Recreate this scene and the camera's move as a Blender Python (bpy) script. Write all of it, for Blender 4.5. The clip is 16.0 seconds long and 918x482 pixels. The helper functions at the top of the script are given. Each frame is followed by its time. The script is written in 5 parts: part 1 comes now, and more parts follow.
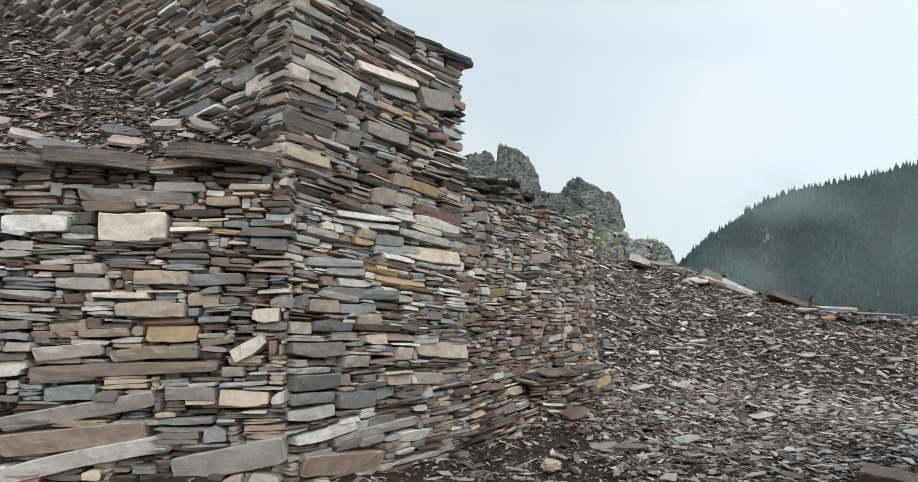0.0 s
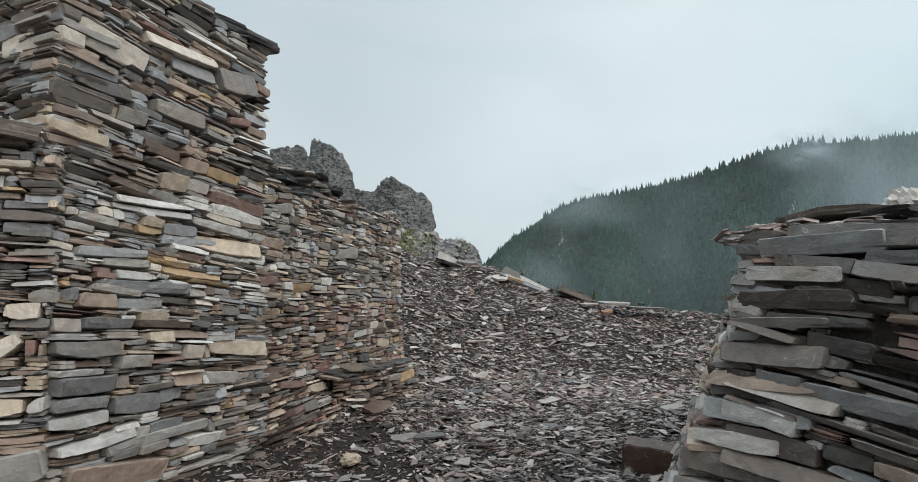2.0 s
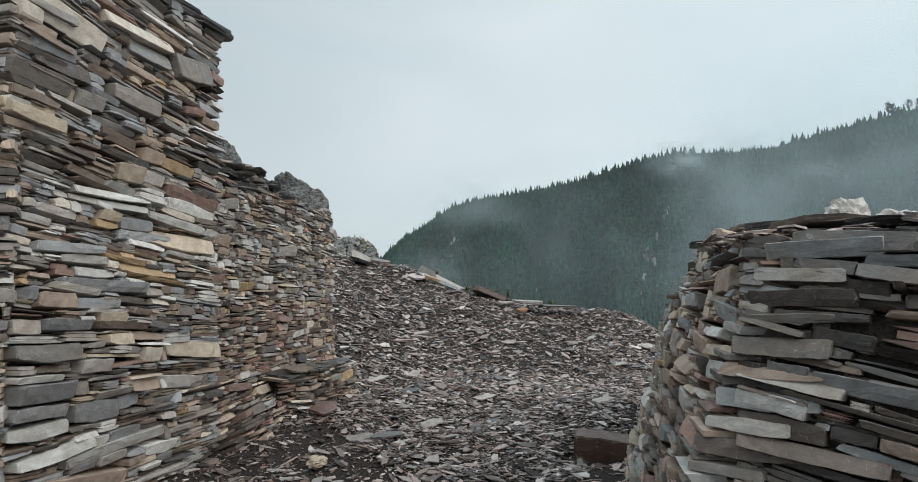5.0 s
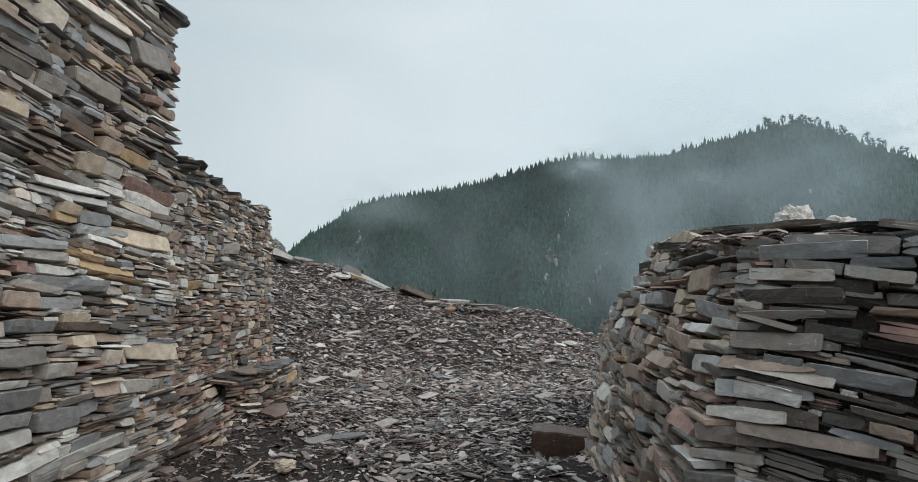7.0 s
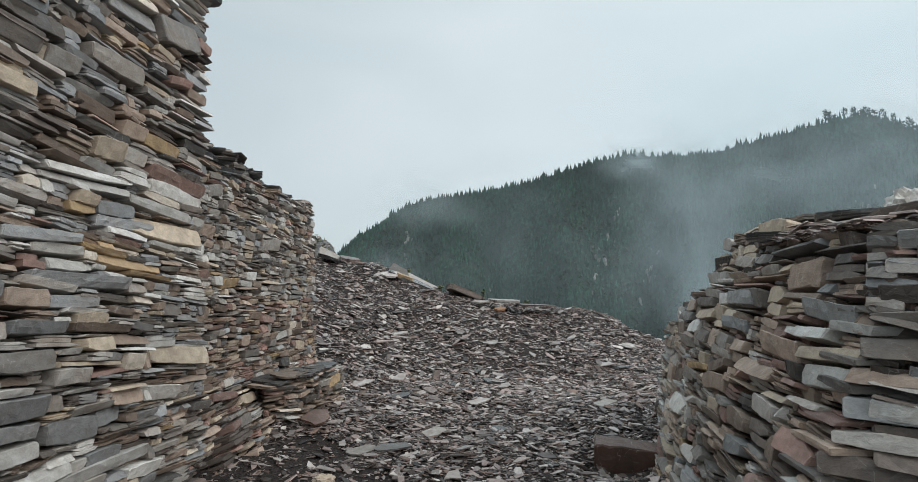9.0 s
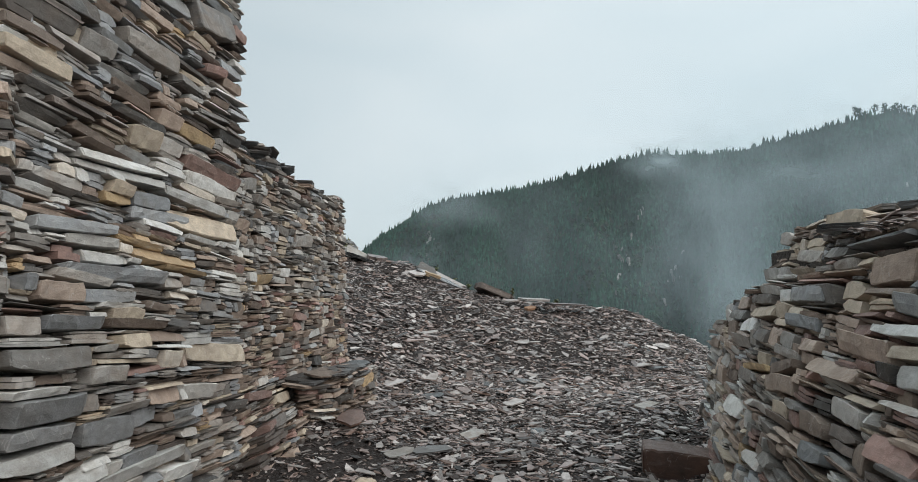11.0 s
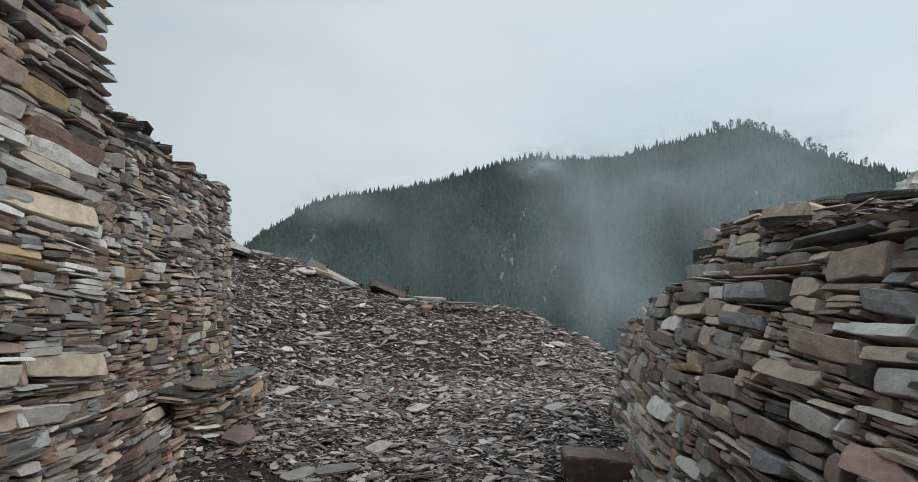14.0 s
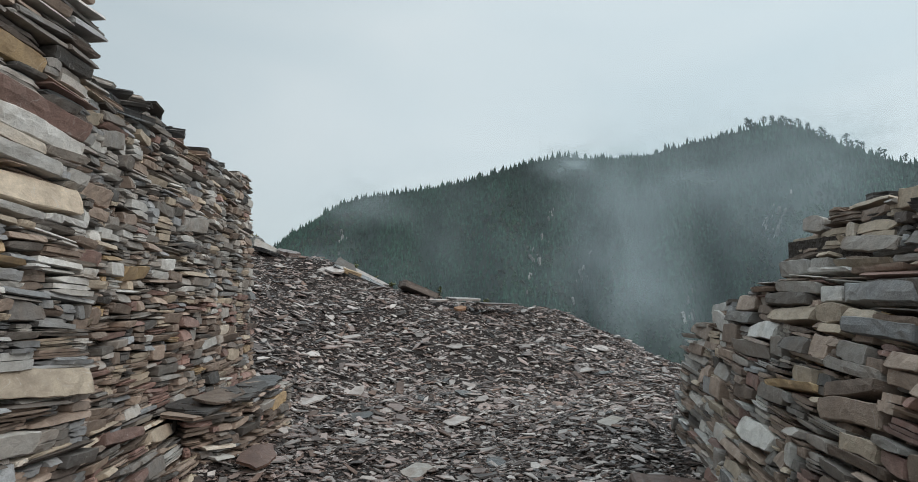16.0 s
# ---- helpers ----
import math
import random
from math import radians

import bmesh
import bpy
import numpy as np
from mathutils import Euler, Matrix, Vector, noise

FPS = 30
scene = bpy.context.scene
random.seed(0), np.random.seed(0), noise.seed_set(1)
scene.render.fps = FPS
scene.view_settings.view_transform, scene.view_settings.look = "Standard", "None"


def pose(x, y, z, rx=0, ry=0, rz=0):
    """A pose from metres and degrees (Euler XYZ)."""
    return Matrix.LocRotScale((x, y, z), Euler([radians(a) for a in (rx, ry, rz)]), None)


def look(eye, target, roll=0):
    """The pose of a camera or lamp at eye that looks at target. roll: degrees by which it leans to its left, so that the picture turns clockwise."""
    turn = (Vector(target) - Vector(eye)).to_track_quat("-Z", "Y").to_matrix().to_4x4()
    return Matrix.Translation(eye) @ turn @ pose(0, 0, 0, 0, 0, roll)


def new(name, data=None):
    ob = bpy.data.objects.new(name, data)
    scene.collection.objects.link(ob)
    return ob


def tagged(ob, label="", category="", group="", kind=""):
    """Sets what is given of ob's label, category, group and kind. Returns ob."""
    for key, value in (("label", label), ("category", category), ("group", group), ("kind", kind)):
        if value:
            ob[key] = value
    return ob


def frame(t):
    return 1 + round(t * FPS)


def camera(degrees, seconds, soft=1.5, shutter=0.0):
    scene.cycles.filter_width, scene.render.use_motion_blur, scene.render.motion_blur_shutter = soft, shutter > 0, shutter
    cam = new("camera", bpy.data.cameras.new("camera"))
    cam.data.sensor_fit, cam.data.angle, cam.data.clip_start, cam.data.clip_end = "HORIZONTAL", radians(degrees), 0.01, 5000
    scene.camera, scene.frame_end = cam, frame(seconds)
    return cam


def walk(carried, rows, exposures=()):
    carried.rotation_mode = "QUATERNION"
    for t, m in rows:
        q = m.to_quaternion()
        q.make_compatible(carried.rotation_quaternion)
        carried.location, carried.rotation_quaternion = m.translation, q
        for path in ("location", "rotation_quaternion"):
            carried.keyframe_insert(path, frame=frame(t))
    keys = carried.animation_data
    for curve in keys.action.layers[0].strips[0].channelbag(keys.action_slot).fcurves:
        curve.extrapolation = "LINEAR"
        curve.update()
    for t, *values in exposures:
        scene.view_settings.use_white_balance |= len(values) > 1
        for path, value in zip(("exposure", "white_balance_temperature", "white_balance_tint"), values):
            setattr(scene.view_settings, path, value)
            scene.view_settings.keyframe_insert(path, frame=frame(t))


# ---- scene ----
cam = camera(71.2, 16.0, soft=0.9)
METRES, EYE, TILT, LEAN, TURN = 3.704, 1.5, 2.71, 3.03, 0.0
ROWS = [
    (0.0, 0.0, 0.0, 0.0, -0.1, 1.91, -3.14),
    (0.5, -0.0004, 0.0021, -0.0008, -1.04, 2.04, -3.03),
    (1.0, 0.011, -0.0018, -0.0031, -12.92, 2.59, -3.68),
    (1.5, 0.0226, -0.0016, -0.0108, -16.73, 2.81, -3.63),
    (2.0, 0.0217, -0.0017, -0.0108, -16.72, 2.79, -3.63),
    (2.5, -0.0057, 0.0067, -0.0123, -16.71, 2.78, -3.63),
    (3.0, -0.0571, 0.0189, -0.0158, -17.3, 2.82, -3.68),
    (3.5, -0.0853, 0.0231, -0.0184, -21.66, 3.07, -3.76),
    (6.0, -0.2356, 0.0886, -0.0276, -28.96, 3.48, -3.94),
    (6.5, -0.2818, 0.1114, -0.0321, -32.45, 3.72, -3.99),
    (7.0, -0.2855, 0.1164, -0.0335, -34.88, 3.86, -4.01),
    (7.5, -0.2862, 0.1178, -0.0356, -35.01, 3.86, -4.0),
    (8.0, -0.2797, 0.1277, -0.0398, -33.8, 3.76, -4.0),
    (8.5, -0.2498, 0.1778, -0.0418, -33.79, 3.75, -4.01),
    (9.0, -0.2105, 0.2489, -0.0407, -30.63, 3.58, -3.96),
    (11.5, -0.2262, 0.3342, -0.0553, -28.66, 3.43, -4.02),
    (12.0, -0.2366, 0.3545, -0.058, -35.55, 3.89, -4.02),
    (12.5, -0.2419, 0.3844, -0.06, -37.1, 4.03, -4.15),
    (13.0, -0.2297, 0.417, -0.0594, -43.57, 4.41, -4.07),
    (13.5, -0.208, 0.4514, -0.0603, -43.58, 4.41, -4.09),
    (14.0, -0.1894, 0.4853, -0.0619, -38.89, 4.07, -4.06),
    (14.5, -0.1701, 0.5259, -0.0655, -36.47, 3.91, -4.06),
    (15.0, -0.1491, 0.5692, -0.0662, -36.46, 3.92, -4.05),
    (15.5, -0.1215, 0.6228, -0.066, -36.46, 3.92, -4.06),
    (16.0, -0.095, 0.6737, -0.0662, -36.45, 3.92, -4.06),
]
walk(cam, [(t, pose(0, 0, EYE, TILT, LEAN, TURN) @ pose(METRES * x, METRES * y, METRES * z, 90 + pitch, roll, yaw)) for t, x, y, z, yaw, pitch, roll in ROWS],
     exposures=[(0.0, 0.0), (0.6, -0.12), (1.2, -0.20), (3.5, -0.26), (7.0, -0.31), (9.0, -0.31), (11.5, -0.26), (12.5, -0.30), (13.5, -0.42), (16.0, -0.41)])


# ---------------------------------------------------------------- light
world = bpy.data.worlds.new("overcast_sky")
scene.world = world
world.use_nodes = True
wn, wl = world.node_tree.nodes, world.node_tree.links
wn.clear()
ZENITH = 1.95  # an overcast sky is brightest overhead
SUN_EL, SUN_AZ = radians(36), radians(160)


def wnode(kind, **sets):
    n = wn.new(kind)
    for key, value in sets.items():
        n.inputs[key].default_value = value
    return n


sky = wn.new("ShaderNodeTexSky")
sky.sky_type, sky.sun_disc, sky.sun_elevation, sky.sun_rotation = "NISHITA", False, SUN_EL, SUN_AZ
sky.air_density, sky.dust_density = 1.0, 4.0
co = wn.new("ShaderNodeTexCoord")
mp = wn.new("ShaderNodeMapping")
mp.inputs["Scale"].default_value = (1.0, 1.0, 2.6)
cloud = wnode("ShaderNodeTexNoise", Scale=1.7, Detail=4.0, Roughness=0.5, Distortion=0.5)
ramp = wn.new("ShaderNodeValToRGB")
ramp.color_ramp.elements[0].position, ramp.color_ramp.elements[1].position = 0.3, 0.72
ramp.color_ramp.elements[0].color = (0.77, 0.92, 0.985, 1)
ramp.color_ramp.elements[1].color = (0.94, 1.05, 1.09, 1)
sep = wn.new("ShaderNodeSeparateXYZ")
rise = wn.new("ShaderNodeMapRange")
rise.interpolation_type = "SMOOTHSTEP"
rise.inputs["From Min"].default_value, rise.inputs["From Max"].default_value = 0.38, 1.0
rise.inputs["To Min"].default_value, rise.inputs["To Max"].default_value = 1.0, ZENITH
low = wn.new("ShaderNodeMix")
low.data_type, low.blend_type = "RGBA", "MULTIPLY"
low.inputs["Factor"].default_value = 1.0
scale = wn.new("ShaderNodeMix")
scale.data_type = "RGBA"
dim = wn.new("ShaderNodeMix")
dim.data_type, dim.blend_type = "RGBA", "MULTIPLY"
dim.inputs["Factor"].default_value = 1.0
dim.inputs["B"].default_value = (0.1, 0.1, 0.1, 1)
scale.inputs["Factor"].default_value = 0.88
bg = wnode("ShaderNodeBackground", Strength=1.0)
out = wn.new("ShaderNodeOutputWorld")
wl.new(co.outputs["Generated"], mp.inputs["Vector"])
wl.new(mp.outputs["Vector"], cloud.inputs["Vector"])
wl.new(cloud.outputs["Fac"], ramp.inputs["Fac"])
wl.new(co.outputs["Generated"], sep.inputs["Vector"])
wl.new(sep.outputs["Z"], rise.inputs["Value"])
side = wn.new("ShaderNodeVectorMath")
side.operation = "DOT_PRODUCT"
side.inputs[1].default_value = (0.94, 0.25, 0.22)
thin = wn.new("ShaderNodeMapRange")
thin.inputs["From Min"].default_value, thin.inputs["From Max"].default_value = 0.4, 1.0
thin.inputs["To Min"].default_value, thin.inputs["To Max"].default_value = 0.86, 1.16
both = wn.new("ShaderNodeMath")
both.operation = "MULTIPLY"
wl.new(co.outputs["Generated"], side.inputs[0])
wl.new(side.outputs["Value"], thin.inputs["Value"])
wl.new(thin.outputs["Result"], both.inputs[0])
wl.new(rise.outputs["Result"], both.inputs[1])
wl.new(both.outputs["Value"], low.inputs["B"])
wl.new(ramp.outputs["Color"], low.inputs["A"])
wl.new(sky.outputs["Color"], dim.inputs["A"])
wl.new(dim.outputs["Result"], scale.inputs["A"])
wl.new(low.outputs["Result"], scale.inputs["B"])
wl.new(scale.outputs["Result"], bg.inputs["Color"])
wl.new(bg.outputs["Background"], out.inputs["Surface"])

sun = new("sun", bpy.data.lights.new("sun", "SUN"))
sun.data.energy, sun.data.angle, sun.data.color = 1.6, radians(45), (1.0, 0.97, 0.93)
sun.matrix_world = look((0, 0, 0), (-math.sin(SUN_AZ) * math.cos(SUN_EL), -math.cos(SUN_AZ) * math.cos(SUN_EL), -math.sin(SUN_EL)))


# ---------------------------------------------------------------- materials
class Mat:
    """A node material with a Principled surface and short ways to add nodes."""

    def __init__(self, name):
        self.m = bpy.data.materials.new(name)
        self.m.use_nodes = True
        self.n, self.l = self.m.node_tree.nodes, self.m.node_tree.links
        self.p = self.n["Principled BSDF"]

    def node(self, kind, **sets):
        made = self.n.new("ShaderNode" + kind)
        for key, value in sets.items():
            made.inputs[key].default_value = value
        return made

    def put(self, a, b):
        self.l.new(a, b)

    def math(self, op, a, b=0.0):
        made = self.n.new("ShaderNodeMath")
        made.operation = op
        for k, v in enumerate((a, b)):
            if hasattr(v, "links"):
                self.put(v, made.inputs[k])
            else:
                made.inputs[k].default_value = v
        return made.outputs["Value"]

    def mix(self, f, a, b, blend="MIX"):
        made = self.n.new("ShaderNodeMix")
        made.data_type, made.blend_type = "RGBA", blend
        for key, v in (("Factor", f), ("A", a), ("B", b)):
            if hasattr(v, "links"):
                self.put(v, made.inputs[key])
            else:
                made.inputs[key].default_value = v if key == "Factor" else (*v, 1)
        return made.outputs["Result"]

    def noise(self, scale, detail=3.0, rough=0.55, stretch=None, vector=None, distort=0.0):
        if vector is None:
            vector = self.node("NewGeometry").outputs["Position"]
        if stretch:
            mapping = self.node("Mapping", Scale=stretch)
            self.put(vector, mapping.inputs["Vector"])
            vector = mapping.outputs["Vector"]
        made = self.node("TexNoise", Scale=scale, Detail=detail, Roughness=rough, Distortion=distort)
        self.put(vector, made.inputs["Vector"])
        return made.outputs["Fac"]

    def range(self, v, a, b, c, d):
        made = self.node("MapRange", **{"From Min": a, "From Max": b, "To Min": c, "To Max": d})
        self.put(v, made.inputs["Value"])
        return made.outputs["Result"]

    def bump(self, v, strength, distance):
        made = self.node("Bump", Strength=strength, Distance=distance)
        self.put(v, made.inputs["Height"])
        self.put(made.outputs["Normal"], self.p.inputs["Normal"])

    def piece_random(self):
        """One value a piece, whether it is an object of its own or an island of a joined mesh."""
        a = self.node("ObjectInfo").outputs["Random"]
        b = self.node("NewGeometry").outputs["Random Per Island"]
        return self.math("FRACT", self.math("ADD", a, b))


def slate(name, colour, stain, spread=0.5, rough=0.62, strata=(1.2, 1.2, 40.0), pale=0.3, wet=0.06, relief=0.010, gloss=0.35):
    """Split slate: smooth cleaved faces, faint bedding, soft stains, hairline veins, each piece a little different."""
    k = Mat(name)
    colour, stain = [(q[0] * 1.025, q[1], q[2] * .99) for q in (colour, stain)]
    r = k.piece_random()
    r2 = k.math("FRACT", k.math("MULTIPLY", r, 7.31))
    bed = k.noise(6.0, 3.0, 0.6, strata)
    blot = k.noise(6.0, 4.0, 0.6, distort=0.6)
    mid = k.noise(15.0, 5.0, 0.62, (1, 1, 1.7), distort=0.5)
    fine = k.noise(90.0, 3.0, 0.7, (1, 1, 1.5))
    c = k.mix(k.range(blot, 0.42, 0.64, 0.0, 0.75), colour, stain)
    c = k.mix(k.math("MULTIPLY", k.range(r2, 0.55, 1.0, 0.0, 1.0), 0.6), c, stain)
    v = k.math("MULTIPLY", k.range(r, 0, 1, 1 - spread, 1 + spread), k.range(bed, 0.35, 0.65, 0.97, 1.03))
    v = k.math("MULTIPLY", v, k.range(mid, 0.32, 0.68, 0.84, 1.13))
    v = k.math("MULTIPLY", v, k.range(fine, 0.3, 0.7, 0.90, 1.10))
    grey = k.node("CombineColor")
    for ch in ("Red", "Green", "Blue"):
        k.put(v, grey.inputs[ch])
    c = k.mix(1.0, c, grey.outputs["Color"], "MULTIPLY")
    dust = k.noise(5.0, 5.0, 0.65, (1, 1, 2), distort=1.2)
    c = k.mix(k.range(dust, 0.60, 0.76, 0.0, pale), c, (0.46, 0.435, 0.40))
    vein = k.noise(2.6, 2.0, 0.5, None, distort=1.6)
    hair = k.range(k.math("ABSOLUTE", k.math("SUBTRACT", vein, 0.5)), 0.0, 0.0045, 0.55, 0.0)
    c = k.mix(k.math("MULTIPLY", hair, k.range(mid, 0.45, 0.6, 0.0, 1.0)), c, (0.55, 0.53, 0.50))
    k.put(c, k.p.inputs["Base Color"])
    k.p.inputs["Specular IOR Level"].default_value = gloss
    k.put(k.math("ADD", k.range(blot, 0.3, 0.7, rough - 0.12, rough + 0.15), k.range(r2, 0, 1, -wet, wet)), k.p.inputs["Roughness"])
    k.bump(k.math("ADD", k.math("MULTIPLY", bed, 0.06), k.math("ADD", k.math("MULTIPLY", fine, 0.25), k.math("MULTIPLY", mid, 0.8))), 0.9, relief)
    return k.m


SLATE = {
    "grey": slate("slate_grey", (0.332, 0.314, 0.292), (0.268, 0.230, 0.198)),
    "dark": slate("slate_dark", (0.134, 0.128, 0.122), (0.160, 0.134, 0.114)),
    "blue": slate("slate_blue_grey", (0.305, 0.315, 0.325), (0.255, 0.247, 0.236), 0.4),
    "pale": slate("slate_pale_grey", (0.57, 0.565, 0.545), (0.42, 0.395, 0.36), 0.3),
    "brown": slate("slate_brown", (0.335, 0.262, 0.212), (0.232, 0.178, 0.145)),
    "tan": slate("slate_tan", (0.50, 0.42, 0.325), (0.37, 0.305, 0.24), 0.3),
    "ochre": slate("slate_ochre", (0.52, 0.375, 0.215), (0.34, 0.25, 0.165), 0.3),
    "red": slate("slate_red_brown", (0.31, 0.195, 0.165), (0.225, 0.16, 0.138), 0.35),
    "shale": slate("slate_dark_brown", (0.150, 0.122, 0.105), (0.105, 0.090, 0.082), 0.4),
    "orange": slate("slate_orange", (0.36, 0.19, 0.105), (0.26, 0.16, 0.10), 0.2),
    "cream": slate("slate_cream", (0.70, 0.64, 0.56), (0.56, 0.48, 0.39), 0.15, pale=0.6),
}
TINTS = list(SLATE)
CHIP = slate("scree_slate", (0.245, 0.190, 0.171), (0.132, 0.096, 0.085), 0.9, 0.40, (3, 3, 8), 0.12, .15, .004, .6)
CHIP_PALE = slate("scree_slate_pale", (0.40, 0.365, 0.345), (0.26, 0.225, 0.206), 0.55, 0.38, (3, 3, 8), 0.2, .1, .004)
CHIP_GRIT = slate("scree_grit", (0.060, 0.046, 0.041), (0.034, 0.026, 0.023), 0.8, 0.55, (3, 3, 8), 0.1, .15, .003, .35)
CHIP_RUST = slate("scree_slate_rusty", (0.185, 0.122, 0.095), (0.115, 0.083, 0.072), 0.5, 0.6, (3, 3, 8), 0.12, .1, .004, .3)
WET_RED = slate("wet_red_slate", (0.130, 0.074, 0.055), (0.085, 0.055, 0.045), 0.2, 0.45, (3, 3, 8), 0.15, .06, .006)
WET = slate("wet_dark_slate", (0.070, 0.072, 0.074), (0.095, 0.086, 0.078), 0.4, 0.34, (3, 3, 8), 0.2, .06, .006, .5)


def soil(name, a, b, c_spot):
    k = Mat(name)
    big = k.noise(0.9, 4.0)
    grit = k.noise(38.0, 4.0, 0.7)
    vor = k.node("TexVoronoi", Scale=26.0)
    k.put(k.node("NewGeometry").outputs["Position"], vor.inputs["Vector"])
    c = k.mix(k.range(big, 0.35, 0.65, 0, 1), a, b)
    c = k.mix(k.range(grit, 0.5, 0.72, 0, 0.8), c, c_spot)
    k.put(c, k.p.inputs["Base Color"])
    k.p.inputs["Roughness"].default_value = 0.9
    k.p.inputs["Specular IOR Level"].default_value = 0.2
    k.bump(k.math("ADD", grit, k.math("MULTIPLY", vor.outputs["Distance"], 0.8)), 0.9, 0.03)
    return k.m


# brown soil coloured darker than it is, to put shade between the chips
EARTH = soil("slaty_earth", (0.026, 0.020, 0.018), (0.040, 0.031, 0.028), (0.085, 0.072, 0.066))
# wall filling, its colour kept low so the shade in open joints is deeper
CORE = soil("wall_core_rubble", (0.050, 0.042, 0.037), (0.07, 0.058, 0.051), (0.11, 0.094, 0.085))


def plain(name, colour, rough=0.8, vary=0.35, scale=6.0):
    k = Mat(name)
    f = k.noise(scale, 4.0)
    r = k.piece_random()
    v = k.math("MULTIPLY", k.range(f, 0.3, 0.7, 1 - vary, 1 + vary), k.range(r, 0, 1, 1 - vary, 1 + vary))
    grey = k.node("CombineColor")
    for ch in ("Red", "Green", "Blue"):
        k.put(v, grey.inputs[ch])
    k.put(k.mix(1.0, colour, grey.outputs["Color"], "MULTIPLY"), k.p.inputs["Base Color"])
    k.p.inputs["Roughness"].default_value = rough
    return k.m


CONIFER = plain("conifer_needles", (0.019, 0.051, 0.034), 0.9, 0.5, 0.02)
BROADLEAF = plain("broadleaf_foliage", (0.026, 0.056, 0.031), 0.9, 0.35, 0.02)
BROWNWOOD = plain("bare_autumn_twigs", (0.034, 0.042, 0.031), 0.9, 0.3, 0.02)
BARK = plain("pine_bark", (0.11, 0.085, 0.065), 0.9)
GRASS = plain("dry_grass", (0.21, 0.22, 0.095), 0.85)
WEED = plain("yellow_green_weed", (0.13, 0.14, 0.05), 0.8)
SCAR = plain("pale_rock_scar", (0.19, 0.185, 0.175), 0.9, 0.4, 0.3)
QUARTZ = slate("quartz_rock", (0.58, 0.56, 0.53), (0.30, 0.28, 0.26), 0.2, 0.6, (6, 6, 9), 0.8)


def crag_material():
    k = Mat("grey_crag_rock")
    a = k.noise(0.5, 6.0, 0.65, (1, 1, 2.5))
    b = k.noise(2.2, 6.0, 0.75, (1, 1, 2.2))
    c = k.mix(k.range(a, 0.35, 0.65, 0, 1), (0.13, 0.13, 0.127), (0.31, 0.308, 0.30))
    c = k.mix(k.range(b, 0.48, 0.58, 0, 0.9), c, (0.035, 0.035, 0.033))
    k.put(c, k.p.inputs["Base Color"])
    k.p.inputs["Roughness"].default_value = 0.9
    k.bump(k.math("ADD", a, k.math("MULTIPLY", b, 0.5)), 1.0, 0.5)
    return k.m


CRAG = crag_material()


def hill_material():
    k = Mat("forest_floor_hillside")
    a = k.noise(0.012, 5.0, 0.6)
    b = k.noise(0.09, 5.0, 0.65)
    c = k.mix(k.range(a, 0.4, 0.62, 0, 1), (0.012, 0.027, 0.022), (0.017, 0.032, 0.022))
    c = k.mix(k.range(b, 0.70, 0.80, 0, 0.7), c, (0.09, 0.09, 0.08))
    k.put(c, k.p.inputs["Base Color"])
    k.p.inputs["Roughness"].default_value = 0.95
    return k.m


HILL = hill_material()


def mist_material(name, density, scale, seed, squash=0.6):
    """Thin cloud: a veil that lets most light through and scatters the rest, ragged and soft at its rim."""
    k = Mat(name)
    co = k.node("TexCoord").outputs["UV"]
    sep = k.node("SeparateXYZ")
    k.put(co, sep.inputs["Vector"])
    torn = k.noise(2.6, 4.0, 0.55, None, co, 0.4)
    sway = k.math("MULTIPLY", k.math("SUBTRACT", torn, 0.5), k.math("MULTIPLY", k.math("MULTIPLY", sep.outputs["X"], k.math("SUBTRACT", 1.0, sep.outputs["X"])), 3.2))
    across = k.math("ADD", sep.outputs["X"], sway)
    ex = k.math("MAXIMUM", k.math("MULTIPLY", k.math("MULTIPLY", across, k.math("SUBTRACT", 1.0, across)), 4.0), 0.0)
    ez = k.math("MULTIPLY", k.math("MULTIPLY", sep.outputs["Y"], k.math("SUBTRACT", 1.0, sep.outputs["Y"])), 4.0)
    shift = k.node("Mapping", Location=(seed, seed * 1.7, 0), Scale=(1, squash, 1))
    k.put(co, shift.inputs["Vector"])
    f = k.noise(scale, 5.0, 0.55, None, shift.outputs["Vector"], 0.6)
    f = k.range(f, 0.30, 0.72, 0.05, 1.0)
    a = k.math("MULTIPLY", k.math("MULTIPLY", k.math("POWER", ex, 2.6), k.math("POWER", ez, 1.8)), k.math("MULTIPLY", f, density))
    d = k.node("BsdfDiffuse", Color=(0.71, 0.80, 0.835, 1))
    t = k.node("BsdfTranslucent", Color=(0.71, 0.80, 0.835, 1))
    half = k.node("MixShader", Fac=0.5)
    k.put(d.outputs["BSDF"], half.inputs[1])
    k.put(t.outputs["BSDF"], half.inputs[2])
    clear = k.node("BsdfTransparent")
    mixed = k.node("MixShader")
    k.put(a, mixed.inputs["Fac"])
    k.put(clear.outputs["BSDF"], mixed.inputs[1])
    k.put(half.outputs["Shader"], mixed.inputs[2])
    k.n.remove(k.p)
    k.put(mixed.outputs["Shader"], k.n["Material Output"].inputs["Surface"])
    return k.m


